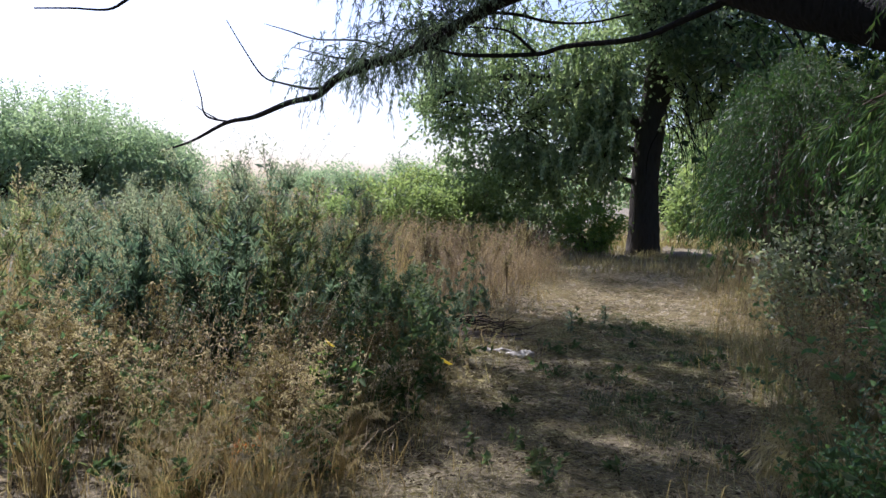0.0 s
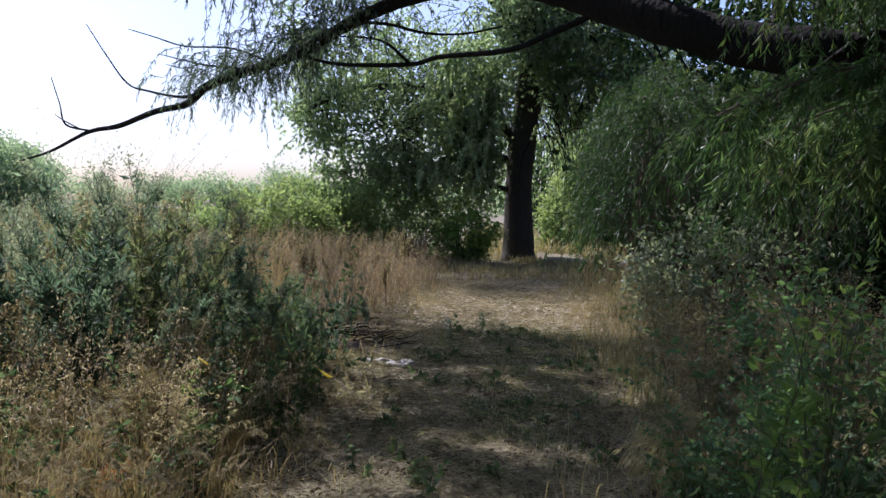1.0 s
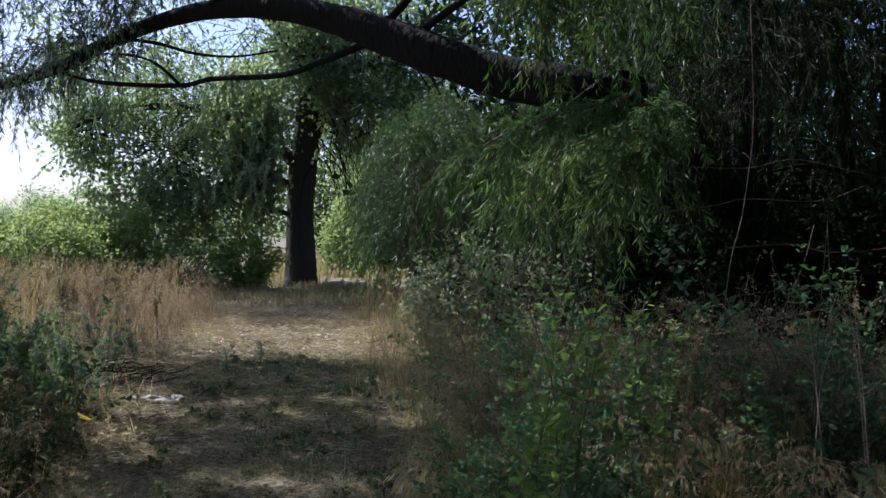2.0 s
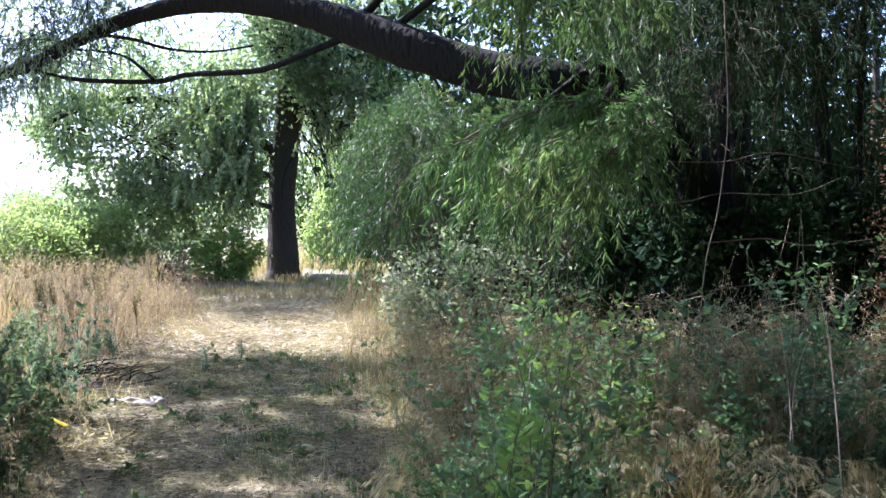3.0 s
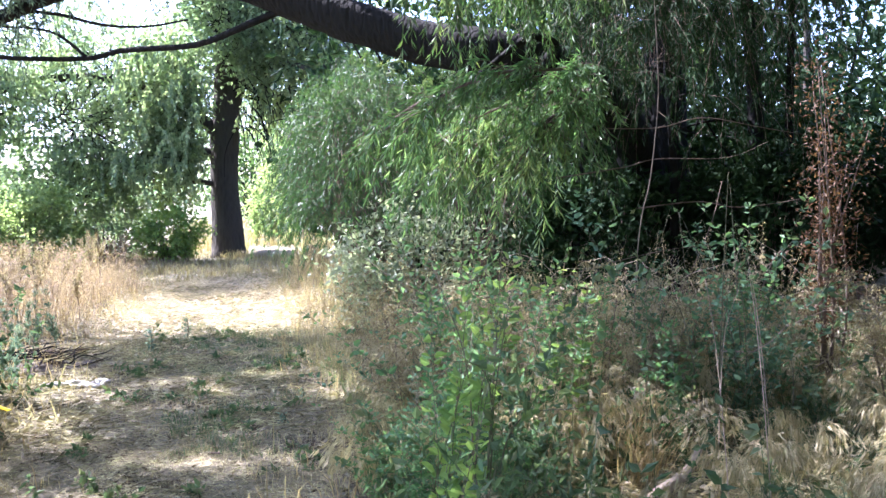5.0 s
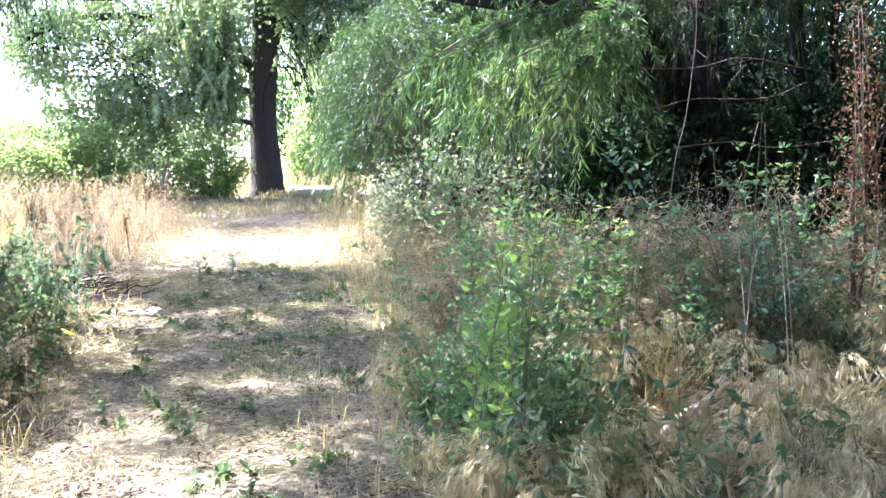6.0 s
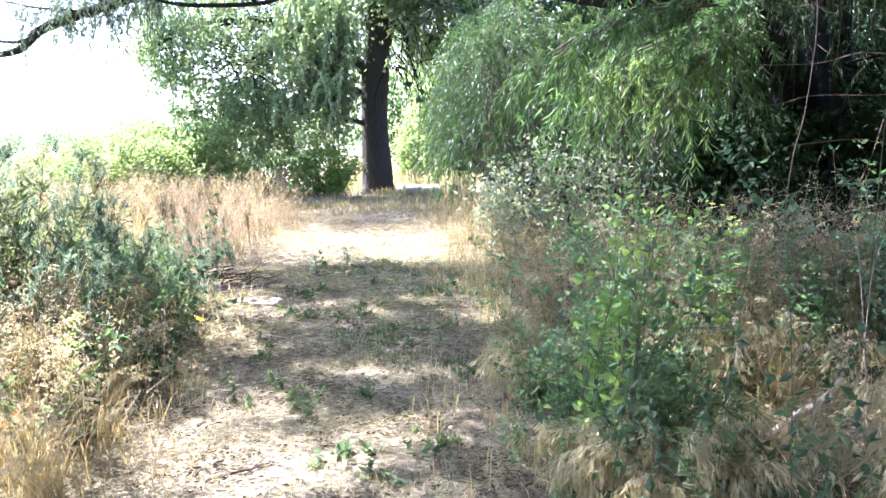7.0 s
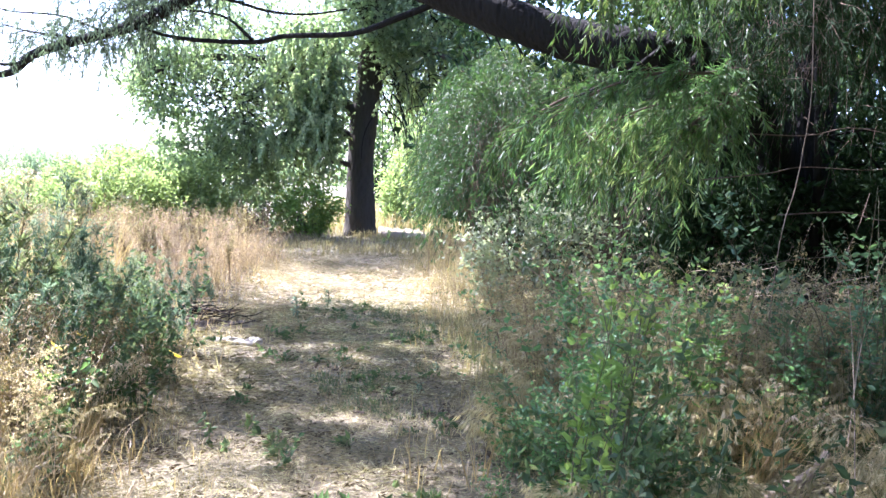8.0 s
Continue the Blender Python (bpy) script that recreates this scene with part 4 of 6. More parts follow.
def sunny_straw():
    rng = np.random.default_rng(33)
    x, y = spots(rng, 26000, -1.7, 1.5, 10.4, 19, lambda x, y: rng.uniform(size=len(x)) < 0.35 + 0.65 * patchy(x, y, 1.3, 0.5))
    p = on_ground(x, y, 0.012) + np.stack([0 * x, 0 * x, rng.uniform(0, 0.02, len(x))], -1)
    s = Soup().add(*leaf_tris(p, sphere(rng, len(p)) * np.array([1, 1, 0.12]), rng.uniform(0.06, 0.2, len(p)), rng.uniform(0.008, 0.016, len(p)), rng))
    stuff("sun_strip_straw", s, M_SUNSTRIP, "pale straw trodden flat on the open track, painted brighter as a sunlit strip", "straw")


sunny_straw()


M_LITTER = foliage("dead_leaf", [(0.039, 0.029, 0.017), (0.078, 0.058, 0.035), (0.133, 0.100, 0.061)], 0.1, 0.7)


def leaf_litter():
    rng = np.random.default_rng(32)
    x, y = spots(rng, 140000, -3.0, 3.0, 0.5, 16, lambda x, y: rng.uniform(size=len(x)) < np.clip(4.5 / np.maximum(y, 1), 0, 1) * patchy(x, y, 3.1, 2.0) ** 2)
    p = on_ground(x, y, 0.006) + np.stack([0 * x, 0 * x, rng.uniform(0, 0.012, len(x))], -1)
    s = Soup().add(*leaf_tris(p, sphere(rng, len(p)) * np.array([1, 1, 0.25]), rng.uniform(0.02, 0.06, len(p)), rng.uniform(0.007, 0.018, len(p)), rng))
    stuff("leaf_litter", s, M_LITTER, "dark crumbled dead leaves scattered on the track", "leaves")


leaf_litter()


def edge(x, y):
    """Metres outside the ragged edge of the track."""
    y = np.asarray(y, float)
    left = 1.2 + 0.16 * np.sin(1.1 * y) + 0.1 * np.sin(2.7 * y + 1)
    right = np.interp(y, [2, 4, 6.5, 10, 16], [0.5, 0.68, 0.9, 1.1, 1.2]) + 0.12 * np.sin(0.9 * y + 2) + 0.09 * np.sin(2.3 * y)
    d = x - path_x(y)
    return np.where(d < 0, -d - left, d - right)


def grass(name, seed, n, box, h, w, lean, mat, label, keep=None, category="grass"):
    rng = np.random.default_rng(seed)
    x, y = spots(rng, n, *box, keep)
    hh = rng.uniform(*h, len(x)) * (0.6 + 0.8 * patchy(x, y, 1.6, seed))
    if name == "right_meadow":
        hh = hh * np.where(y < 5.0, np.where((np.abs(x - 0.58 * y) < 0.35) & (y < 4.0), 0.15, 0.36), 0.9)
    if name == "reed_bed":
        hh = hh * np.clip(0.35 + edge(x, y) * 0.6, 0.35, 1)
    s = Soup().add(*blade_tris(on_ground(x, y, -0.01), hh, rng.uniform(*w, len(x)), rng.uniform(*lean, len(x)), rng))
    return stuff(name, s, mat, label, category)


def verge(lo, hi, soft=0.5, seed=5):
    """Keeps spots outside the track, thinning out over its edge."""
    r = np.random.default_rng(seed)
    return lambda x, y: (r.uniform(-soft, soft, len(x)) + edge(x, y) > lo) & (edge(x, y) < hi)


grass("track_grass", 501, 24000, (-1.7, 1.7, -4, 18), (0.02, 0.09), (0.003, 0.006), (0.2, 1.0), M_STRAW, "short dry grass on the trodden track", lambda x, y: patchy(x, y, 2.6, 0.7) > 0.4)
grass("green_turf", 502, 26000, (-1.1, 1.2, 5.5, 11.3), (0.02, 0.08), (0.004, 0.008), (0.2, 0.9), M_GREENGRASS, "low green grass along the middle of the track",
      lambda x, y: (np.exp(-((x - 0.1) / 0.6) ** 2) * (0.4 + patchy(x, y, 1.7, 0.4)) + 0.5 * ((y > 9.0) & (x > -1)) > 0.5) & (patchy(x, y, 6.0, 1.4) > 0.42))
grass("verge_grass", 503, 26000, (-4, 4.5, -4, 22), (0.08, 0.28), (0.004, 0.008), (0.2, 0.9), M_GOLD, "dry golden grass along both verges", verge(0.0, 1.6))
grass("left_meadow", 504, 10000, (-7, -1.2, -4, 5.4), (0.15, 0.42), (0.002, 0.005), (0.3, 1.1), M_GOLD, "dry golden grass in front of the tall weeds", verge(0.05, 9))
grass("left_tall_grass", 512, 9000, (-9, -3, 6.5, 11), (0.7, 1.3), (0.004, 0.009), (0.15, 0.7), M_GOLD, "tall dry grass standing among the weeds", lambda x, y: patchy(x, y, 0.9, 3) > 0.4)
grass("reed_bed", 505, 9000, (-9, -1.4, 10.8, 18), (0.3, 0.7), (0.005, 0.009), (0.5, 1.4), M_REED, "dense bed of dead brown reeds and grass", verge(0.35, 12, 0.4))
grass("right_meadow", 506, 30000, (0.8, 6.5, -4, 9), (0.2, 0.5), (0.003, 0.006), (0.3, 1.3), M_GREYSTRAW, "grey dry grass under the willow", verge(0.1, 9, 0.3))
grass("right_green_grass", 507, 18000, (0.8, 6.5, 2.0, 9), (0.15, 0.5), (0.004, 0.008), (0.2, 1.1), M_GREENGRASS, "green grass among the dry stalks", lambda x, y: (patchy(x, y, 1.9, 2) > np.where(y < 4.6, np.where(x > 2.5, 0.38, 0.52), 0.5)) & (edge(x, y) > 0.1) & ~((x < 1.9) & (y > 5)) & ~((np.abs(x - 0.58 * y) < 0.4) & (y < 4.1)))
grass("brown_verge", 508, 14000, (0.8, 3.4, 5, 20), (0.1, 0.3), (0.004, 0.009), (0.2, 0.8), M_BROWN, "brown dead grass along the thicket", verge(0.3, 2.2, 0.4))
grass("far_field", 509, 24000, (-2, 12, 27, 60), (0.3, 0.7), (0.02, 0.05), (0.2, 0.8), M_STRAW, "sunlit pale dry grass beyond the tree", lambda x, y: (edge(x, y) > -0.4) | (y > 31))
grass("rough_ground", 510, 14000, (-40, -6, 17, 45), (0.4, 0.9), (0.03, 0.06), (0.2, 0.8), M_GREENGRASS, "rough grass and weeds on open ground")
grass("open_field", 513, 15000, (-110, -6, 45, 130), (0.5, 1.1), (0.12, 0.25), (0.2, 0.8), M_GREENGRASS, "rough green field stretching away to the horizon")
grass("tree_foot_grass", 511, 9000, (-4, 3, 18, 26.5), (0.1, 0.3), (0.01, 0.02), (0.2, 0.9), M_BROWN, "dry grass in the tree's shade", lambda x, y: patchy(x, y, 1.1, 1) > 0.35)


M_GREYHEAD = foliage("pinkish_seed", [(0.2, 0.155, 0.115), (0.32, 0.255, 0.195), (0.46, 0.38, 0.3), (0.54, 0.46, 0.37)], 0.4, 0.65)


def seed_haze(name, seed, n, box, z, size, mat, label, keep):
    """Fine dry seed heads: thin stems, each with a feathery plume of bits."""
    rng = np.random.default_rng(seed)
    x, y = spots(rng, n, *box, keep)
    m = len(x)
    base = on_ground(x, y, -0.02)
    h = rng.uniform(*z, m) * (0.7 + 0.5 * patchy(x, y, 1.3, seed)) * np.clip(0.5 + edge(x, y) * 0.5, 0.4, 1)
    lean = np.concatenate([rng.normal(size=(m, 2)) * 0.22 + np.array([0.1, 0]), np.zeros((m, 1))], 1)
    s = np.linspace(0, 1, 4)[None, :, None]
    lines = base[:, None] + np.array([0, 0, 1.0]) * h[:, None, None] * s + lean[:, None] * h[:, None, None] * s**2
    per = 26
    u = 1.5 + rng.uniform(0, 1.499, (m, per))
    j = u.astype(int)
    r = np.arange(m)[:, None]
    p = (lines[r, j] + (lines[r, j + 1] - lines[r, j]) * (u - j)[..., None]).reshape(-1, 3) + rng.normal(size=(m * per, 3)) * size * 0.8
    soup = Soup().add(*leaf_tris(p, sphere(rng, m * per) + np.array([0, 0, 0.3]), size * rng.uniform(0.7, 1.6, m * per), size * rng.uniform(0.25, 0.5, m * per), rng)).add(*twig_tris(lines, size * 0.2))
    return stuff(name, soup, mat, label, "grass")


seed_haze("reed_plumes", 520, 1500, (-9, -1.5, 10.8, 17.5), (0.65, 1.1), 0.036, M_REED, "fluffy pinkish-brown dead seed heads in the reed bed", lambda x, y: edge(x, y) > 0.3)
seed_haze("verge_plumes", 521, 420, (0.7, 2.4, 4.6, 16), (0.6, 1.15), 0.026, M_BROWN, "fluffy brown seed heads along the thicket", lambda x, y: edge(x, y) > 0.1)
seed_haze("meadow_plumes", 522, 300, (-5.5, -1.5, 3.5, 5.6), (0.75, 1.15), 0.02, M_GREYHEAD, "pinkish-brown dry flower heads in front of the weeds", lambda x, y: edge(x, y) > 0.2)
seed_haze("right_plumes", 523, 330, (0.8, 4.8, 4.2, 7.5), (0.7, 1.35), 0.022, M_BROWN, "grey-brown dry flower heads under the willow", lambda x, y: edge(x, y) > 0.15)
seed_haze("tall_weed_plumes", 525, 42, (-3.6, -2.9, 6.1, 7.0), (1.95, 2.35), 0.02, M_MUGWORT, "airy tall weed tops standing above the rest", lambda x, y: edge(x, y) > 0.5)
seed_haze("weed_plumes", 524, 260, (-8, -2.2, 5.2, 8.5), (1.2, 1.85), 0.018, M_GREYSEED, "wispy grey-green flower heads above the tall weeds", lambda x, y: (edge(x, y) > 0.9) & (patchy(x, y, 0.8, 1.0) > 0.35))


# ---- tall dark weeds on the left ----
def mugwort(seed, h, leaf=None, head=None, label="tall dark green mugwort with loose grey flower heads"):
    """One tall weed at the origin: stem, leafy side shoots, loose grey flower heads."""
    rng = np.random.default_rng(seed)
    t = thing("mugwort", (0, 0, 0), label, "weed", "tall weeds")
    bend = rng.normal(size=2) * 0.2 + np.array([0.24, 0.0])
    stem = smooth_line([(0, 0, -0.03), (bend[0] * 0.2, bend[1] * 0.2, h * 0.4), (bend[0], bend[1], h)], 12)
    part("stem", Soup().add(*tube_tris(stem, [0.008, 0.006, 0.002], 5)).mesh("stem", True), M_STEM, t)
    n = 30
    i = np.concatenate([rng.uniform(1.2, 10.9, n - 6), rng.uniform(9.5, 10.9, 6)])
    base = np.stack([np.interp(i, np.arange(12), stem[:, k]) for k in range(3)], -1)
    a = rng.uniform(0, 6.28, n)
    ln = h * rng.uniform(0.12, 0.26, n) * np.where(np.arange(n) < n - 6, 1.2 - i / 14, 0.9)
    d = np.stack([np.cos(a) * 0.42, np.sin(a) * 0.42, np.full(n, 0.95)], -1)
    s = np.linspace(0, 1, 5)[None, :, None]
    lines = base[:, None] + d[:, None] * ln[:, None, None] * s
    lines[..., 2] -= (ln[:, None] * 0.25 * s[..., 0] ** 2)
    part("shoot_mass", Soup().add(*twig_tris(lines[:, ::2], 0.005)).mesh("shoot_mass"), M_STEM, t, kind="stuff")
    per = 21
    u = rng.uniform(0.1, 1, (n, per)) * 3.999
    j = u.astype(int)
    w = (u - j)[..., None]
    r = np.arange(n)[:, None]
    p = (lines[r, j] * (1 - w) + lines[r, j + 1] * w).reshape(-1, 3)
    dd = sphere(rng, len(p)) * 0.8 + np.repeat(d, per, 0) * 0.6 + np.array([0, 0, 0.25])
    high = p[:, 2] > h * rng.uniform(0.62, 1.0, len(p))
    part("leaf_mass", Soup().add(*leaf_tris(p[~high], dd[~high], rng.uniform(0.05, 0.14, (~high).sum()), rng.uniform(0.012, 0.03, (~high).sum()), rng)).mesh("leaf_mass"), leaf or M_MUGWORT, t, kind="stuff")
    q = p[high]
    q = q + rng.normal(size=q.shape) * 0.02
    part("flower_head", Soup().add(*leaf_tris(q, sphere(rng, len(q)), rng.uniform(0.02, 0.045, len(q)), rng.uniform(0.008, 0.016, len(q)), rng)).mesh("flower_head"), head or M_GREYSEED, t, kind="stuff")
    return t


def scatter(models, places, seed, size=(0.85, 1.1)):
    """Sets the models down and copies them until every place has one."""
    rng = np.random.default_rng(seed)
    for k, (x, y, s) in enumerate(places):
        m = pose(x, y, float(gz(x, y)), rng.normal() * 6, rng.normal() * 6 + 4, rng.uniform(0, 360)) @ Matrix.Scale(s * rng.uniform(*size), 4)
        ob = models[k % len(models)]
        if k < len(models):
            ob.matrix_basis = m
        else:
            c = copy_thing(ob, Matrix.Identity(4))
            c.matrix_basis = m


def ring_places(rng, n, x0, x1, y0, y1, size):
    x, y = rng.uniform(x0, x1, n), rng.uniform(y0, y1, n)
    return [(float(a), float(b), float(size(a, b))) for a, b in zip(x, y)]


rng = np.random.default_rng(600)
def weed_height(x, y):
    return float(np.interp(-x, [1.3, 1.8, 2.3, 2.8, 3.4, 4.2, 5.2, 7, 9], [0.26, 0.38, 0.56, 0.92, 0.92, 0.72, 0.9, 1.0, 1.06]))


def verge_spots(n, x0, x1, y0, y1, size):
    x, y = rng.uniform(x0, x1, n), rng.uniform(y0, y1, n)
    return [(float(a), float(b), size(a, b)) for a, b in zip(x, y) if edge(a, b) > (0.25 if a < 0 else 0.0) and not (a > -2.4 and 8.4 < b < 9.9) and not (a > -1.75 and b > 7.2)]


places = [p for p in verge_spots(110, -4.4, -1.5, 5.4, 8.2, weed_height) if p[0] < -2.1 or p[1] > 6.4] + verge_spots(85, -9.5, -3.6, 5.0, 9.5, weed_height)
places += verge_spots(34, -3.2, -1.5, 7.6, 10.6, lambda a, b: 0.42) + verge_spots(26, -7.5, -3.4, 3.6, 5.4, lambda a, b: 0.65)
M_WEEDDARK = foliage("dark_weed_leaf", [(0.043, 0.074, 0.062), (0.072, 0.116, 0.095), (0.112, 0.161, 0.129), (0.202, 0.242, 0.193)], 0.5, 0.5)
M_WEEDOLIVE = foliage("olive_weed_leaf", [(0.086, 0.109, 0.057), (0.142, 0.171, 0.086), (0.209, 0.233, 0.124), (0.322, 0.331, 0.200)], 0.5, 0.55)
M_HEAD = foliage("pinkish_flower_head", [(0.209, 0.162, 0.102), (0.323, 0.260, 0.172), (0.456, 0.382, 0.262), (0.532, 0.470, 0.328)], 0.4, 0.65)
for m in (M_MUGWORT, M_WEEDDARK, M_WEEDOLIVE):
    m.node_tree.nodes["Principled BSDF"].inputs["Specular IOR Level"].default_value = 0.5
kinds = ([], [], [])
for p in places:
    v = float(patchy(p[0], p[1], 1.4, 0.9))
    kinds[0 if v < 0.47 else 1 if v < 0.66 else 2].append(p)
kinds[1].extend([(-3.2, 6.6, 1.3), (-3.35, 6.8, 1.2), (-3.0, 6.7, 1.12), (-3.5, 6.5, 1.1), (-3.2, 7.0, 1.22)])
scatter([mugwort(601 + k, h, M_WEEDDARK) for k, h in enumerate((1.5, 1.6, 1.55))], kinds[0], 610)
scatter([mugwort(611 + k, h) for k, h in enumerate((1.5, 1.65, 1.55))], kinds[1], 612)
scatter([mugwort(615 + k, h, M_WEEDOLIVE, M_HEAD, "tall drying olive mugwort with pale brown heads") for k, h in enumerate((1.5, 1.6))], kinds[2], 614)


def dock(seed, h):
    """A dead dock: a stiff stalk with side spikes crowded with rusty seeds."""
    rng = np.random.default_rng(seed)
    t = thing("dock_plant", (0, 0, 0), "dead rusty-brown dock with crowded seed spikes", "weed", "dead docks")
    n = 9
    a = rng.uniform(0, 6.28, n)
    z0 = h * rng.uniform(0.4, 0.75, n)
    s = np.linspace(0, 1, 6)[None, :, None]
    lines = np.stack([0 * a, 0 * a, z0], -1)[:, None] + np.stack([np.cos(a) * 0.28, np.sin(a) * 0.28, np.full(n, 0.9)], -1)[:, None] * (h * rng.uniform(0.2, 0.32, n))[:, None, None] * s
    main = np.stack([np.zeros(6), np.zeros(6), np.linspace(-0.03, h, 6)], -1)[None]
    main[0, :, 0] += np.linspace(0, 1, 6) ** 2 * rng.normal() * 0.1
    part("stalk", Soup().add(*twig_tris(np.concatenate([main, lines]), 0.012)).mesh("stalk"), M_TWIG, t)
    per = 40
    u = rng.uniform(0.15, 1, (n, per)) * 4.999
    j = u.astype(int)
    r = np.arange(n)[:, None]
    p = (lines[r, j] + (lines[r, j + 1] - lines[r, j]) * (u - j)[..., None]).reshape(-1, 3) + rng.normal(size=(n * per, 3)) * 0.012
    part("seed_mass", Soup().add(*leaf_tris(p, sphere(rng, len(p)), 0.028, 0.02, rng)).mesh("seed_mass"), M_BROWN, t, kind="stuff")
    return t


places = ring_places(rng, 95, -7.5, -1.9, 10.8, 17, lambda a, b: 0.95) + ring_places(rng, 14, 1.2, 2.6, 9, 17, lambda a, b: 0.9) + ring_places(rng, 10, -3.2, -2.0, 19, 23.5, lambda a, b: 1.0)
scatter([dock(650 + k, h) for k, h in enumerate((1.0, 0.85, 1.1))], places, 655)


def plume_grass(seed, h, n=16):
    """A tuft of dry grass with nodding feathery heads."""
    rng = np.random.default_rng(seed)
    t = thing("dry_grass_tuft", (0, 0, 0), "tuft of dry grass with nodding pale seed heads", "grass", "seeding grass tufts")
    a = rng.uniform(0, 6.28, n)
    o = np.stack([np.cos(a), np.sin(a), 0 * a], -1)
    s = np.linspace(0, 1, 8)[None, :, None]
    hh = h * rng.uniform(0.7, 1.1, n)[:, None, None]
    b = np.stack([rng.normal(size=n) * 0.05, rng.normal(size=n) * 0.05, 0 * a - 0.02], -1)
    lines = b[:, None] + o[:, None] * hh * 0.45 * s**2.2 + np.array([0, 0, 1.0]) * hh * (s - 0.28 * s**4)
    part("stalk_mass", Soup().add(*twig_tris(lines[:, [0, 2, 4, 6, 7]], 0.004)).mesh("stalk_mass"), M_STRAW, t, kind="stuff")
    per = 30
    u = 4.5 + rng.uniform(0, 2.499, (n, per))
    j = u.astype(int)
    r = np.arange(n)[:, None]
    base = (lines[r, j] + (lines[r, j + 1] - lines[r, j]) * (u - j)[..., None]).reshape(-1, 3)
    d = np.repeat(o, per, 0) * 0.5 + sphere(rng, n * per) * 0.55 + np.array([0, 0, -0.55])
    part("seed_head", Soup().add(*leaf_tris(base, d, rng.uniform(0.02, 0.055, n * per), rng.uniform(0.005, 0.011, n * per), rng)).mesh("seed_head"), M_PALE, t, kind="stuff")
    m = 90
    bl = np.stack([rng.normal(size=m) * 0.07, rng.normal(size=m) * 0.07, np.full(m, -0.01)], -1)
    part("blade_mass", Soup().add(*blade_tris(bl, h * rng.uniform(0.3, 0.8, m), rng.uniform(0.003, 0.006, m), rng.uniform(0.2, 0.9, m), rng)).mesh("blade_mass"), M_GOLD, t, kind="stuff")
    return t


def seed_weed(seed, h, mat, label="dead branching weed with loose red-brown seed sprays"):
    """A dead branching weed: thin stalks that fork near the top into loose sprays of brown seeds."""
    rng = np.random.default_rng(seed)
    t = thing("dead_weed", (0, 0, 0), label, "weed", "dead seed weeds")
    n = 6
    a = rng.uniform(0, 6.28, n)
    o = np.stack([np.cos(a), np.sin(a), 0 * a], -1)
    s = np.linspace(0, 1, 8)[None, :, None]
    hh = h * rng.uniform(0.65, 1.0, n)[:, None, None]
    main = o[:, None] * hh * 0.22 * s**1.5 + np.array([0, 0, 1.0]) * hh * s + np.array([0, 0, -0.02])
    m = 16
    k = rng.uniform(3.0, 6.9, (n, m))
    j = k.astype(int)
    r = np.arange(n)[:, None]
    b = (main[r, j] + (main[r, j + 1] - main[r, j]) * (k - j)[..., None]).reshape(-1, 3)
    d = unit(rng.normal(size=(n * m, 3)) * np.array([1, 1, 0.5]) + np.array([0, 0, 0.9]))
    u = np.linspace(0, 1, 5)[None, :, None]
    side = b[:, None] + d[:, None] * (h * rng.uniform(0.08, 0.2, n * m))[:, None, None] * u
    side[..., 2] -= 0.06 * h * u[..., 0] ** 2
    part("stalk_mass", Soup().add(*twig_tris(main, 0.006)).add(*twig_tris(side, 0.0025)).mesh("stalk_mass"), M_TWIG, t, kind="stuff")
    per = 16
    w = rng.uniform(0.2, 1, (n * m, per)) * 3.99
    j = w.astype(int)
    r = np.arange(n * m)[:, None]
    p = (side[r, j] + (side[r, j + 1] - side[r, j]) * (w - j)[..., None]).reshape(-1, 3) + rng.normal(size=(n * m * per, 3)) * 0.007
    part("seed_mass", Soup().add(*leaf_tris(p, sphere(rng, len(p)) + np.array([0, 0, -0.2]), rng.uniform(0.012, 0.028, len(p)), rng.uniform(0.006, 0.013, len(p)), rng)).mesh("seed_mass"), mat, t, kind="stuff")
    return t


M_REDSEED = foliage("red_brown_seed", [(0.093, 0.064, 0.030), (0.157, 0.115, 0.056), (0.235, 0.187, 0.094), (0.321, 0.281, 0.150)], 0.35, 0.65)
scatter([seed_weed(690 + k, h, M_REDSEED if k < 2 else M_HEAD) for k, h in enumerate((0.95, 1.1, 1.0))], verge_spots(34, -4.0, -1.75, 3.9, 5.5, lambda a, b: 0.82) + verge_spots(8, -7.0, -4.2, 4.2, 6.2, lambda a, b: 1.0) + verge_spots(14, -2.6, -1.5, 5.6, 7.0, lambda a, b: 0.6), 698)
scatter([seed_weed(694 + k, h, (M_BROWN, M_PALE)[k], "dead branching weed with loose pale brown seed sprays") for k, h in enumerate((1.05, 0.95))], verge_spots(24, 0.85, 2.0, 4.8, 9.5, lambda a, b: 0.95) + verge_spots(14, 1.6, 4.8, 4.4, 6.6, lambda a, b: 1.1), 699)
places = verge_spots(26, -4.6, -1.6, 3.3, 5.6, lambda a, b: 0.85) + verge_spots(34, -2.6, -1.45, 3.2, 5.2, lambda a, b: 0.55) + verge_spots(40, 1.1, 4.6, 3.9, 7.0, lambda a, b: 0.55 + 0.1 * b) + verge_spots(24, -8, -4, 4.5, 7, lambda a, b: 1.2)
scatter([plume_grass(700 + k, h) for k, h in enumerate((0.85, 0.75, 0.95, 0.65))], places, 710)


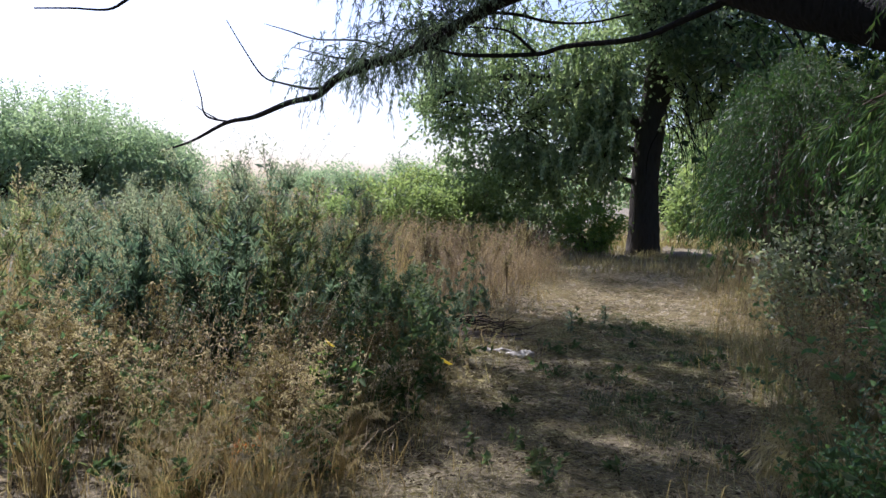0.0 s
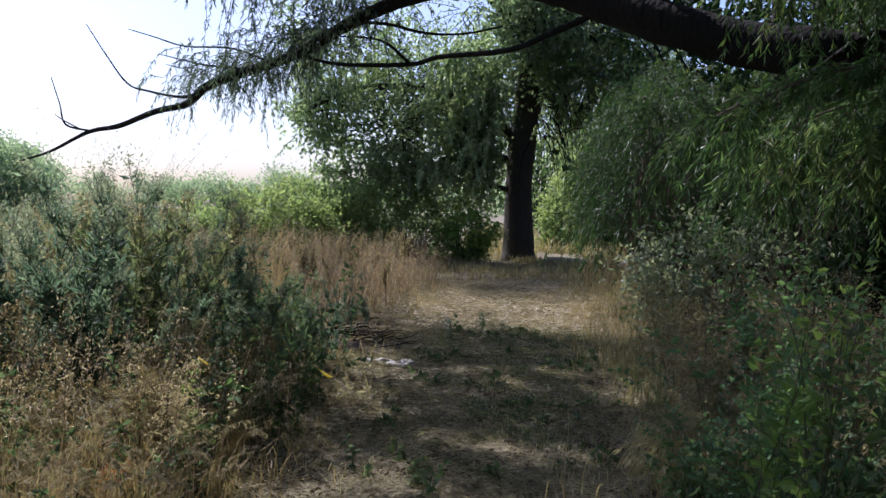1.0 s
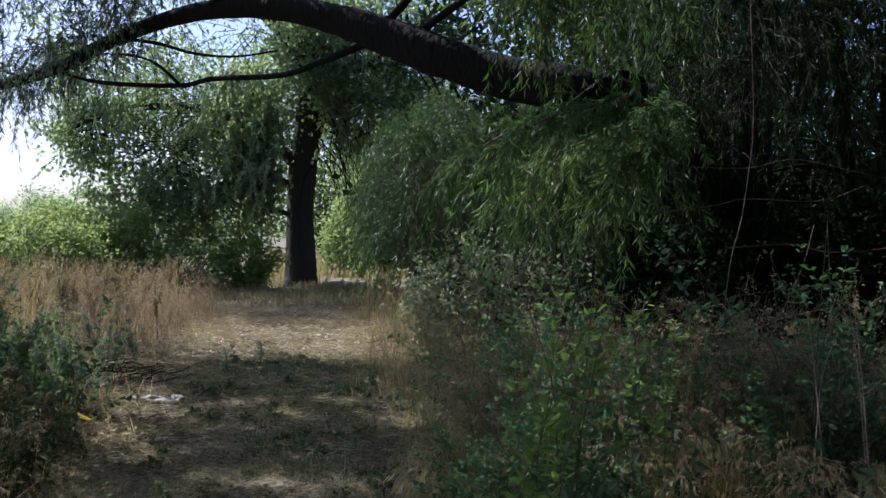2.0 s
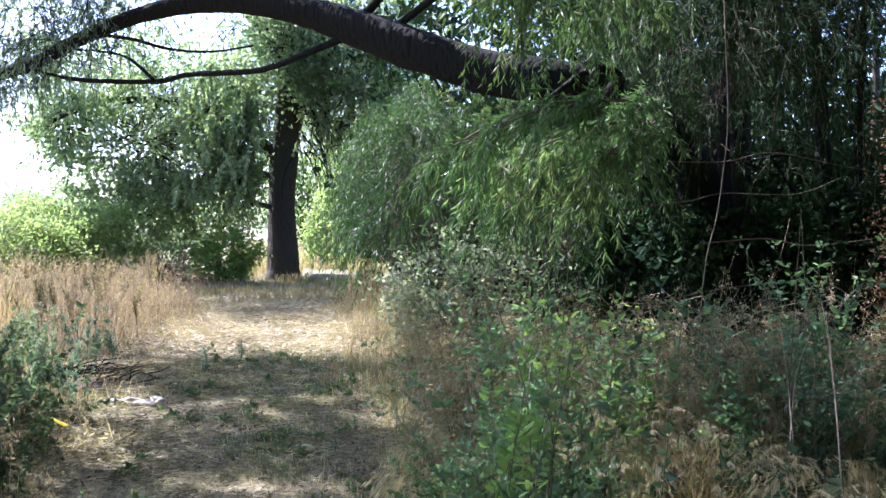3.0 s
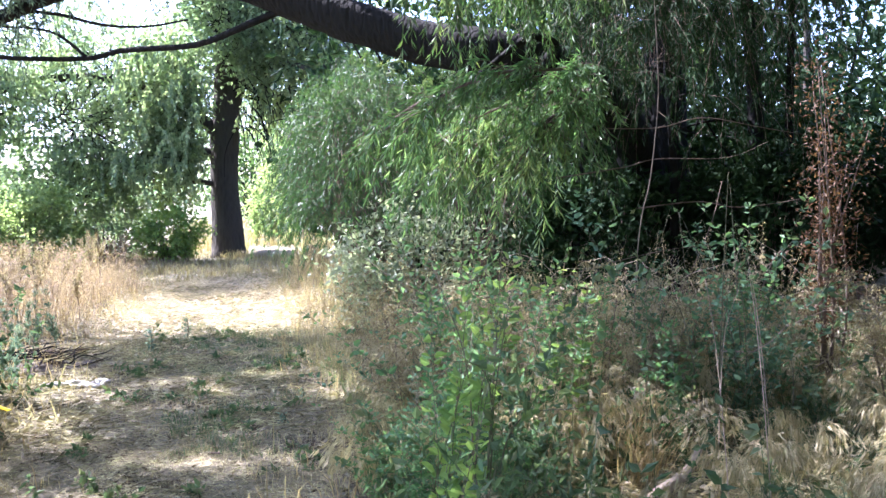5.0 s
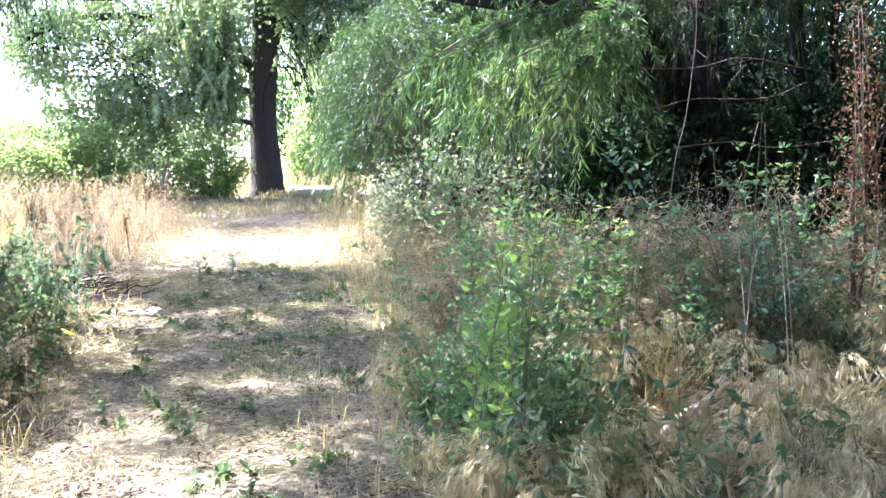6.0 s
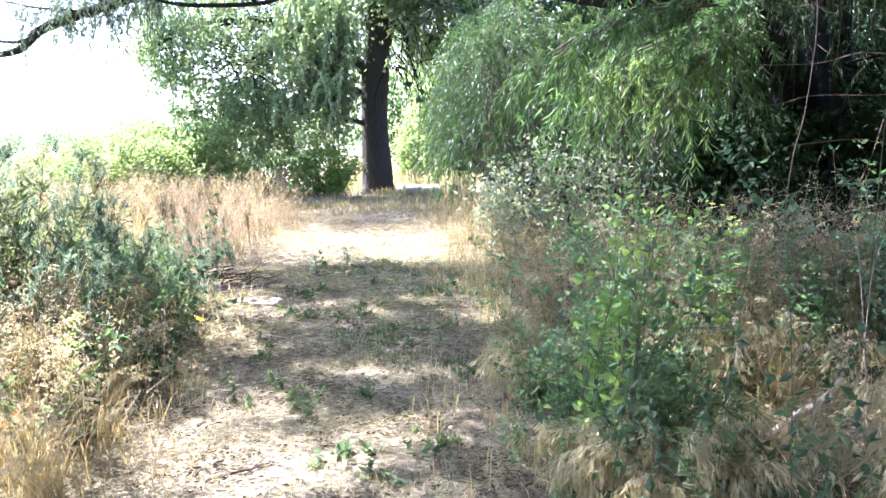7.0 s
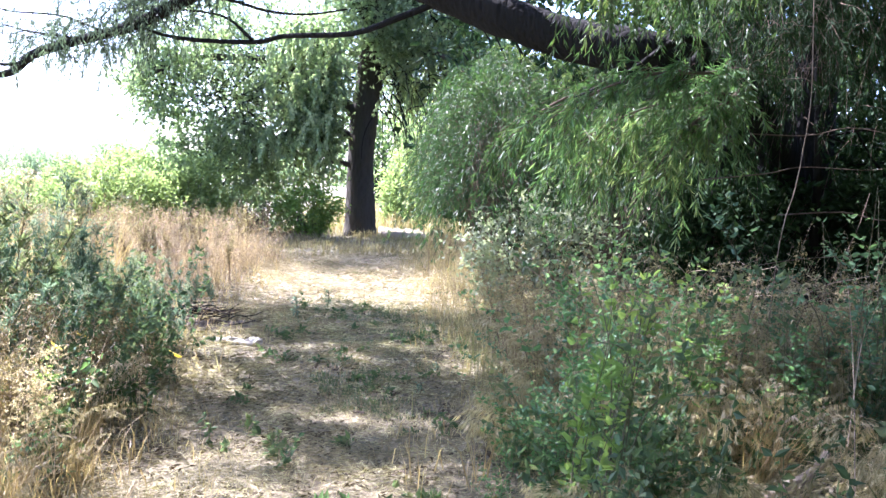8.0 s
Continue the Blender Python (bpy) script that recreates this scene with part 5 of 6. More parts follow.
def leafy_plant(seed, h, leaves, size, label, name="young_shrub", group="leafy young shrubs", mat=None, arch=0.0):
    """An upright leafy shoot: every leaf is a part of its own."""
    rng = np.random.default_rng(seed)
    t = thing(name, (0, 0, 0), label, "plant", group)
    kinds = []
    for q in range(3):
        me = Soup().add(*leaf_tris(np.zeros((1, 3)), np.array([[0, 1.0, -0.12]]), size, size * (0.4 + 0.07 * q), np.random.default_rng(seed + q), 0.18 + 0.08 * q, True)).mesh("leaf", True)
        me.materials.append(mat or M_PLANT)
        kinds.append(me)
    stems, twigs = [], []
    turn = rng.uniform(0, 6.28)
    bend = np.array([math.cos(turn), math.sin(turn)]) * arch
    for q in range(3):
        b = rng.normal(size=2) * 0.1
        e = b + rng.normal(size=2) * 0.2 + bend * (0.6 + 0.3 * q) * h
        m = b + (e - b) * 0.25
        stems.append(smooth_line([(b[0] * 0.4, b[1] * 0.4, -0.03), (*m, h * 0.55), (*e, h * (1 - 0.18 * q))], 16))
        twigs.append(part("stem", Soup().add(*tube_tris(stems[-1], [0.005, 0.0035, 0.0015], 5)).mesh("stem", True), M_STEM, t))
    for q in range(leaves):
        st = stems[q % 3]
        i = 1 + int((q // 3) * 14.5 / (leaves / 3))
        a = q * 2.4 + rng.normal() * 0.4
        s = rng.uniform(0.5, 1.25) * (1.0 if i < 12 else 0.75)
        m = Matrix.Translation(st[min(i, 15)] + np.array([math.cos(a), math.sin(a), 0.1]) * rng.uniform(0.005, 0.1)) @ Euler((rng.normal() * 0.4 - 0.25, rng.normal() * 0.5, a - math.pi / 2)).to_matrix().to_4x4() @ Matrix.Scale(s, 4)
        ob = new("leaf", kinds[q % 3])
        ob.parent = twigs[q % 3]
        ob.matrix_basis = m
    return t


near = [(0.9, 2.9, 0.5), (1.25, 3.9, 0.8), (1.7, 4.7, 0.7), (3.0, 4.6, 0.8),
        (1.4, 6.4, 0.7), (1.9, 5.8, 0.8), (2.4, 6.4, 0.8), (1.3, 8.0, 0.6), (-1.75, 4.6, 0.5), (-1.62, 4.1, 0.45), (-2.6, 4.3, 0.5), (-3.2, 4.0, 0.55), (-3.4, 4.6, 0.6), (-3.9, 4.4, 0.6), (-4.3, 5, 0.7), (1.0, 4.4, 0.45),
        (1.45, 5.6, 0.75), (1.6, 5.2, 0.8), (1.35, 4.8, 0.7), (1.15, 7.0, 0.6), (3.3, 4.3, 0.6)]


def bank_shrub(seed, h, stems, leaf, mat, label, lean=0.35, low=0.45):
    """A thicket shrub: many thin arching stems with small oval leaves in pairs."""
    rng = np.random.default_rng(seed)
    t = thing("snowberry_shrub", (0, 0, 0), label, "shrub", "bank shrubs")
    a = rng.uniform(0, 6.28, stems)
    o = np.stack([np.cos(a), np.sin(a), 0 * a], -1)
    hh = h * rng.uniform(low, 1.0, stems)[:, None, None]
    s = np.linspace(0, 1, 10)[None, :, None]
    b = np.concatenate([rng.normal(size=(stems, 2)) * 0.09, np.full((stems, 1), -0.02)], 1)
    lines = b[:, None] + o[:, None] * hh * lean * rng.uniform(0.3, 1.5, (stems, 1, 1)) * s**1.7 + np.array([0, 0, 1.0]) * hh * (1.12 * s - 0.14 * s**3)
    lines = lines + np.cumsum(rng.normal(size=lines.shape) * 0.012, 1)
    part("stem_mass", Soup().add(*twig_tris(lines, 0.006)).mesh("stem_mass"), M_STEM, t, kind="stuff")
    pairs = 17
    u = np.sort(rng.uniform(0.12, 1, (stems, pairs)), 1) * 8.99
    j = u.astype(int)
    r = np.arange(stems)[:, None]
    p = lines[r, j] + (lines[r, j + 1] - lines[r, j]) * (u - j)[..., None]
    ang = np.arange(pairs)[None] * 1.57 + rng.normal(size=(stems, pairs)) * 0.5
    d = np.stack([np.cos(ang), np.sin(ang), rng.normal(size=ang.shape) * 0.3 + 0.1], -1)
    tw = unit(lines[r, j + 1] - lines[r, j])
    soup = Soup()
    for sign in (1, -1):
        dd = (d * np.array([sign, sign, 1]) + tw * 0.35).reshape(-1, 3)
        ll = leaf * rng.uniform(0.55, 1.25, len(dd)) * (1.1 - 0.045 * u.ravel())
        soup.add(*leaf_tris(p.reshape(-1, 3) + dd * 0.012, dd, ll, ll * rng.uniform(0.48, 0.66, len(dd)), rng, 0.2, True))
    part("leaf_mass", soup.mesh("leaf_mass"), mat, t, kind="stuff")
    return t


M_SHRUB = foliage("snowberry_leaf", [(0.060, 0.122, 0.059), (0.091, 0.171, 0.077), (0.130, 0.219, 0.093), (0.210, 0.297, 0.110)], 0.42, 0.5, 1.6)
M_SHRUBTEAL = foliage("bluish_shrub_leaf", [(0.050, 0.098, 0.066), (0.081, 0.146, 0.093), (0.120, 0.198, 0.117), (0.186, 0.261, 0.149)], 0.4, 0.45, 1.6)
for m in (M_SHRUB, M_SHRUBTEAL, M_SHRUBLIT, M_PLANT, M_PLANTSOFT):
    m.node_tree.nodes["Principled BSDF"].inputs["Specular IOR Level"].default_value = 0.14
scatter([bank_shrub(870 + k, h, 13, 0.066, M_SHRUB, "dense green shrub with small oval leaves on the bank") for k, h in enumerate((1.4, 1.55, 1.25))],
        [(0.85, 3.7, 0.6), (1.2, 4.0, 0.85), (0.7, 2.95, 0.4), (1.3, 3.4, 0.6), (1.55, 4.5, 1.0), (1.5, 3.9, 0.75), (2.1, 4.8, 1.0), (1.5, 5.6, 1.05), (2.5, 5.6, 1.05), (0.62, 3.6, 0.36), (1.1, 2.7, 0.4), (0.8, 4.3, 0.5), (2.5, 4.3, 0.75), (3.6, 5.4, 1.0), (1.4, 2.8, 0.4), (1.95, 6.4, 1.0), (-3.3, 4.1, 0.5), (-3.9, 4.5, 0.55), (-2.8, 4.7, 0.42), (-4.4, 4.2, 0.5)], 880)
scatter([bank_shrub(874 + k, h, 12, 0.078, M_SHRUBTEAL, "bluish green shrub arching from the bank", 0.5) for k, h in enumerate((1.5, 1.35))],
        [(1.0, 4.3, 0.68), (1.25, 5.2, 0.72), (3.2, 4.6, 0.9), (3.5, 4.9, 0.95), (3.0, 5.3, 1.0), (4.2, 5.6, 1.0)], 882)
scatter([bank_shrub(878, 1.55, 5, 0.07, M_SHRUBLIT, "shoots on the bank with sunlight painted in as yellow-green", 0.1, 0.8)], [(0.92, 3.3, 0.95), (1.0, 3.55, 0.95), (1.75, 4.4, 0.9), (-3.7, 3.9, 0.38), (-4.3, 4.4, 0.45), (-3.0, 4.2, 0.4), (-1.75, 4.35, 0.42)], 884)
# lighter copy of broad_leaf: sunlight painted in, and the weed's own pale green
M_PLANTLIT = foliage("pale_sunlit_leaf", [(0.072, 0.128, 0.048), (0.104, 0.168, 0.060), (0.144, 0.204, 0.068), (0.216, 0.240, 0.072)], 0.45, 0.5, 2.0, own=True)
scatter([leafy_plant(860, 1.3, 45, 0.07, "broad-leaved shoot with sunlight painted in as yellow-green", mat=M_PLANTLIT, arch=0.35)], [(0.98, 3.15, 0.95)], 861, (0.95, 1.05))
scatter([leafy_plant(800 + k, 1.45, 69, 0.075, "green broad-leaved young shrub growing among dry grass", arch=0.45) for k in range(4)], near, 810, (0.95, 1.05))


# small-leaved green undergrowth
def undergrowth(name, seed, n, box, h, label, keep=None):
    rng = np.random.default_rng(seed)
    x, y = spots(rng, n, *box, keep)
    st = on_ground(x, y, -0.02)
    m = len(x)
    hh = rng.uniform(*h, m) * (0.5 + 0.8 * patchy(x, y, 1.1, seed))
    up = rng.normal(size=(m, 3)) * 0.3 + np.array([0, 0, 1.0])
    s = np.linspace(0, 1, 6)[None, :, None]
    lines = st[:, None] + up[:, None] * hh[:, None, None] * s + rng.normal(size=(m, 1, 3)) * np.array([1, 1, 0]) * 0.12 * s**2
    per = 26
    u = rng.uniform(0.15, 1, (m, per)) * 4.999
    j = u.astype(int)
    r = np.arange(m)[:, None]
    p = (lines[r, j] + (lines[r, j + 1] - lines[r, j]) * (u - j)[..., None]).reshape(-1, 3)
    d = sphere(rng, len(p)) + np.array([0, 0, -0.1])
    soup = Soup().add(*leaf_tris(p, d, rng.uniform(0.03, 0.08, len(p)), rng.uniform(0.018, 0.042, len(p)), rng)).add(*twig_tris(lines, 0.005))
    return stuff(name, soup, M_PLANTSOFT, label, "plants")


undergrowth("right_undergrowth", 820, 640, (0.8, 5.0, 2.2, 7.0), (0.3, 0.95), "green small-leaved undergrowth mixed with dry stalks", lambda x, y: (edge(x, y) > 0.05) & ~((x > 1.75) & (y < 4.2)) & ~((x < 1.75) & (y > 5.0)))
undergrowth("right_floor_weeds", 825, 330, (0.9, 4.4, 2.4, 4.8), (0.12, 0.42), "low green weeds on the straw floor", lambda x, y: (edge(x, y) > 0.0) & (patchy(x, y, 1.9, 0.6) > 0.3) & ((np.abs(x - 0.58 * y) > 0.35) | (y > 4)))
undergrowth("left_undergrowth", 821, 700, (-4.8, -1.2, 5.0, 10), (0.3, 0.75), "dark green nettles at the edge of the track", lambda x, y: (edge(x, y) > 0.05) & ~((x > -2.3) & (y > 8.5)) & ~((x > -1.65) & (y > 7.4)))
undergrowth("left_front_undergrowth", 822, 420, (-6.5, -1.7, 3.4, 5.6), (0.25, 0.7), "green weeds among golden grass")
undergrowth("track_weeds", 823, 230, (-1.0, 1.1, 3.4, 10.5), (0.04, 0.13), "small green weeds sprouting on the track", lambda x, y: patchy(x, y, 2.2, 1) > 0.6)


# ---- small things on and beside the track ----
def rod(name, pts, r, mat, label, category, segs=7, n=18, seed=0, rough=0.06):
    me = Soup().add(*tube_tris(smooth_line(pts, n), r, segs, rough, seed)).mesh(name, True)
    me.materials.append(mat)
    return tagged(new(name, me), label, category)


def white_rag():
    rng = np.random.default_rng(901)
    nx, ny = 26, 12
    u, v = np.meshgrid(np.linspace(0, 1, nx), np.linspace(-1, 1, ny), indexing="ij")
    wid = 0.046 * (0.45 + 0.3 * np.sin(2.2 * u * np.pi + 0.4) ** 2 + 0.35 * u)
    x = -1.52 + 0.52 * u + 0.02 * np.sin(9 * v)
    y = 8.06 + wid * v + 0.05 * np.sin(5 * u)
    z = 0.02 + 0.025 * (1 - v**2) + 0.012 * np.sin(17 * u + 3 * v) * (1 - v**2) + 0.09 * np.clip(u - 0.72, 0, 1) ** 0.8 * (1 - 0.6 * v**2) + rng.normal(size=u.shape) * 0.007
    top = np.stack([x, y, z + gz(x, y)], -1)
    low = top.copy()
    low[..., 2] = np.minimum(top[..., 2] - 0.012, gz(x, y) + 0.005 + 0.4 * (top[..., 2] - gz(x, y)))
    i, j = np.meshgrid(np.arange(nx - 1), np.arange(ny - 1), indexing="ij")
    p = (i * ny + j).ravel()
    f = np.concatenate([np.stack([p, p + ny, p + ny + 1], -1), np.stack([p, p + ny + 1, p + 1], -1)])
    me = Soup().add(top, f).add(low, f[:, ::-1]).mesh("white_rag", True)
    me.materials.append(M_WHITE)
    tagged(new("white_rag", me), "crumpled grubby white rag lying beside the brush heap", "rag")


white_rag()


def brush_heap():
    rng = np.random.default_rng(902)
    t = thing("brush_heap", (-1.75, 9.2, 0), "low dark heap of dead brushwood at the track's edge", "brushwood")
    u, a = np.meshgrid(np.linspace(0, 1, 10), np.linspace(0, 2 * np.pi, 24, endpoint=False), indexing="ij")
    x, y = -1.75 + 0.62 * u * np.cos(a), 9.2 + 0.42 * u * np.sin(a)
    z = gz(x, y) + 0.07 * (1 - u**1.6) * (1 + 0.25 * np.sin(3 * a)) + rng.normal(size=u.shape) * 0.015 - 0.02
    i, j = np.meshgrid(np.arange(9), np.arange(24), indexing="ij")
    p, q = (i * 24 + j).ravel(), (i * 24 + (j + 1) % 24).ravel()
    part("mound", Soup().add(np.stack([x, y, z], -1), np.concatenate([np.stack([p, p + 24, q + 24], -1), np.stack([p, q + 24, q], -1)])).mesh("mound", True), M_LITTER, t, "dark matted litter")
    for k in range(60):
        c = np.array([-1.75 + rng.normal() * 0.3, 9.2 + rng.normal() * 0.2, 0.0])
        h = 0.1 * max(0, 1 - ((c[0] + 1.75) / 0.62) ** 2)
        b = rng.uniform(-0.5, 0.5) + (0 if rng.uniform() < 0.8 else 1.2)
        d = np.array([math.cos(b), math.sin(b), rng.uniform(-0.15, 0.4)])
        ln = rng.uniform(0.18, 0.45)
        m = c + np.array([0, 0, h + 0.02 + rng.uniform(0, 0.05)])
        pts = [m - d * ln / 2, m + rng.normal(size=3) * 0.03, m + d * ln / 2]
        pts = [np.array([p[0], p[1], max(p[2], 0.01)]) for p in pts]
        part("stick", Soup().add(*tube_tris(smooth_line(pts, 8), [0.007, 0.005, 0.002], 5, 0.08, k)).mesh("stick", True), M_LIMB if k % 3 else M_TWIG, t)


brush_heap()


def loose_leaf(x, y, z, size, turn, mat, name, label, tilt=0.2):
    me = Soup().add(*leaf_tris(np.array([[0, 0, 0.0]]), np.array([[0, 1.0, 0.1]]), size, size * 0.45, np.random.default_rng(9), 0.2, True)).mesh(name, True)
    me.materials.append(mat)
    ob = tagged(new(name, me), label, "leaf")
    ob.matrix_basis = pose(x, y, z, math.degrees(tilt), 12, turn)


M_YLEAF = foliage("yellowed_leaf", [(0.55, 0.38, 0.03), (0.6, 0.45, 0.05), (0.5, 0.4, 0.08)], 0.3, 0.5)
loose_leaf(-1.48, 6.62, 0.16, 0.15, 80, M_YLEAF, "yellow_leaf", "bright yellow withered leaf above the track's edge")
loose_leaf(-1.9, 5.6, 0.5, 0.1, 100, M_YLEAF, "yellow_leaf", "yellow-green withered leaf among weeds")
loose_leaf(-1.75, 4.6, 0.62, 0.1, 70, M_YLEAF, "yellow_leaf", "yellow-green withered leaf among weeds")
rng = np.random.default_rng(905)
n = 420
xx, yy = rng.normal(-1.55, 0.22, n), rng.normal(6.45, 0.3, n)
stuff("dead_leaf_litter", Soup().add(*leaf_tris(on_ground(xx, yy, 0.02) + rng.uniform(0, 0.06, (n, 1)) * np.array([0, 0, 1]), sphere(rng, n) * np.array([1, 1, 0.4]), rng.uniform(0.03, 0.09, n), rng.uniform(0.012, 0.03, n), rng)), M_PALE, "curled dead pale leaves at the track's edge", "leaves")


def rosette_weed(x, y, h, seed, label):
    rng = np.random.default_rng(seed)
    z = float(gz(x, y))
    t = thing("dock_weed", (x, y, z), label, "weed", "weeds on the track")
    part("stem", Soup().add(*tube_tris(smooth_line([(x, y, z - 0.02), (x + 0.02, y, z + h * 0.5), (x + 0.01, y, z + h)], 8), [0.007, 0.005], 5)).mesh("stem", True), M_STEM, t)
    n = 60
    zz = rng.uniform(0.15, 1, n)
    p = np.stack([x + rng.normal(size=n) * 0.015, y + rng.normal(size=n) * 0.015, z + h * zz], -1)
    part("leaf_mass", Soup().add(*leaf_tris(p, sphere(rng, n) + np.array([0, 0, 0.2]), rng.uniform(0.2, 0.5, n) * (h + 0.06) * 0.4, rng.uniform(0.1, 0.22, n) * (h + 0.06) * 0.4, rng)).mesh("leaf_mass"), M_MUGWORT, t, kind="stuff")


rosette_weed(-0.78, 9.6, 0.27, 911, "small dark leafy weed standing on the track")
rosette_weed(-0.43, 10.35, 0.25, 912, "small dark weed with a tufted top on the track")
rosette_weed(0.42, 6.2, 0.1, 913, "low green weed on the track")
rosette_weed(0.62, 6.9, 0.09, 914, "low green weed on the track")


def lying(x0, y0, x1, y1, r, name, mat, label, lift=0.0, sag=0.02, seed=0):
    mx, my = (x0 + x1) / 2 + sag, (y0 + y1) / 2 - sag
    return rod(name, [(x0, y0, float(gz(x0, y0)) + r * 0.7), (mx, my, float(gz(mx, my)) + r + lift), (x1, y1, float(gz(x1, y1)) + r * 0.7 + lift * 1.5)], [r, r * 0.9, r * 0.6], mat, label, "stick", seed=seed)


lying(0.05, 4.42, 0.36, 4.2, 0.008, "fallen_twig", M_TWIG, "thin dark twig lying on the track", seed=1)
lying(-0.1, 5.62, -0.02, 5.5, 0.008, "fallen_twig", M_TWIG, "short dark twig on the track", 0.02, seed=2)
lying(-1.2, 9.0, -0.55, 8.85, 0.009, "fallen_twig", M_TWIG, "long thin twig trailing from the brush heap", seed=3)
lying(-0.9, 3.6, -0.6, 3.75, 0.007, "fallen_twig", M_TWIG, "thin twig lying on the sunlit track", seed=4)
lying(-2.6, 4.1, -1.7, 4.7, 0.008, "fallen_stalk", M_DEADWOOD, "pale dry stalk leaning through golden grass", 0.25, seed=5)
rod("dead_branch", [(1.93, 3.68, 0.03), (2.08, 3.74, 0.1), (2.22, 3.79, 0.14), (2.34, 3.83, 0.19), (2.42, 3.86, 0.28)], [0.027, 0.03, 0.027, 0.018], M_DEADWOOD, "bleached curved dead branch lying in dry grass", "branch", 9, 20, 7)
rod("hanging_vine", [(2.62, 5.0, 0.3), (2.66, 5.0, 1.1), (2.7, 5.0, 1.45), (2.76, 5.0, 1.68), (2.8, 5.0, 1.95), (2.83, 5.0, 2.3), (2.86, 5.1, 2.9), (2.9, 5.3, 4.2)], [0.0035, 0.004, 0.0035, 0.0025], M_VINE, "pale bare vine stem hanging from the willow", "vine", 6, 40, 8, 0.15)
for k, (x, y, h, dx) in enumerate([(2.13, 3.2, 1.25, -0.05), (2.34, 3.2, 1.28, -0.05), (2.6, 3.9, 1.1, 0.05), (2.9, 4.0, 1.25, -0.06), (1.95, 5.0, 1.0, 0.06)]):
    rod("dry_stalk", [(x - dx, y, float(gz(x, y)) - 0.02), (x - dx * 0.3, y + 0.02, h * 0.5), (x + dx * 0.4, y + 0.03, h * 0.8), (x + dx * 1.6, y, h)], [0.0028, 0.0024, 0.0012], M_DEADWOOD, "upright pale dead stalk among dry grass", "stalk", 5, 10, 20 + k)
for k, (a, b, c) in enumerate([((2.6, 6.2, 1.75), (3.6, 6.4, 1.9), (4.8, 6.6, 2.05)), ((3.2, 6.0, 1.5), (4.2, 6.2, 1.48), (5.6, 6.6, 1.6)), ((2.0, 6.4, 0.8), (3.0, 6.2, 1.05), (4.0, 6.0, 1.2)), ((2.9, 5.6, 0.6), (3.6, 5.9, 1.0), (4.2, 6.4, 1.7)),
                               ((3.8, 5.6, 0.5), (4.3, 5.8, 1.1), (5.2, 6.2, 1.3)), ((3.4, 7.0, 2.2), (4.4, 7.0, 2.3), (5.8, 7.3, 2.15))]):
    jit = np.random.default_rng(990 + k).normal(size=(2, 3)) * 0.07
    a, b, c = np.array(a), np.array(b), np.array(c)
    rod("dead_branch", [a, (a + b) / 2 + jit[0], b, (b + c) / 2 + jit[1], c], [0.006, 0.005, 0.002], M_TWIG, "bare dead branch leaning in the thicket", "branch", 6, 18, 40 + k, 0.12)


rod("fallen_log", [(0.75, 24.5, 0.1), (1.3, 24.35, 0.13), (2.0, 24.2, 0.12)], [0.12, 0.11, 0.09], M_DEADWOOD, "bleached fallen log lying beside the tree", "log", 12, 24, 61, 0.08)
rod("cut_stump", [(2.35, 24.3, -0.05), (2.36, 24.3, 0.15), (2.35, 24.3, 0.32)], [0.2, 0.17, 0.16], M_TWIG, "low cut stump in dry grass beside the log", "stump", 14, 12, 62, 0.1)


def rusty_shrub():
    rng = np.random.default_rng(930)
    x, y = 4.12, 5.0
    t = thing("dead_shrub", (x, y, 0), "dead shrub with rusty red-brown withered leaves", "shrub")
    lines = []
    for k in range(9):
        e = np.array([x + rng.normal() * 0.16, y + rng.normal() * 0.15, rng.uniform(1.5, 2.5)])
        pts = smooth_line([(x + rng.normal() * 0.04, y, -0.05), (x + rng.normal() * 0.08, y, 0.9), e], 14)
        part("stem", Soup().add(*tube_tris(pts, [0.012, 0.009, 0.003], 5, 0.08, k)).mesh("stem", True), M_TWIG, t)
        lines.append(pts)
    p = np.concatenate([l[5:] for l in lines])
    p = np.repeat(p, 30, 0)
    p = p + rng.normal(size=p.shape) * 0.085
    part("leaf_mass", Soup().add(*leaf_tris(p, sphere(rng, len(p)) + np.array([0, 0, -0.5]), rng.uniform(0.02, 0.05, len(p)), rng.uniform(0.008, 0.02, len(p)), rng)).mesh("leaf_mass"), M_RUST, t, kind="stuff")


rusty_shrub()
scatter([leafy_plant(940 + k, 1.65, 54, 0.055, "slender shoot with small round pale green leaves", "snowberry_shoot", "slender leafy shoots") for k in range(2)], [(1.0, 3.14, 0.97), (2.85, 4.4, 1.0), (3.19, 4.5, 0.98), (3.3, 5.2, 0.9), (2.2, 5.2, 0.8)], 950, (0.98, 1.02))


M_BROME = foliage("bleached_brome", [(0.200, 0.163, 0.092), (0.300, 0.255, 0.145), (0.390, 0.341, 0.201), (0.470, 0.420, 0.258)], 0.3, 0.6)


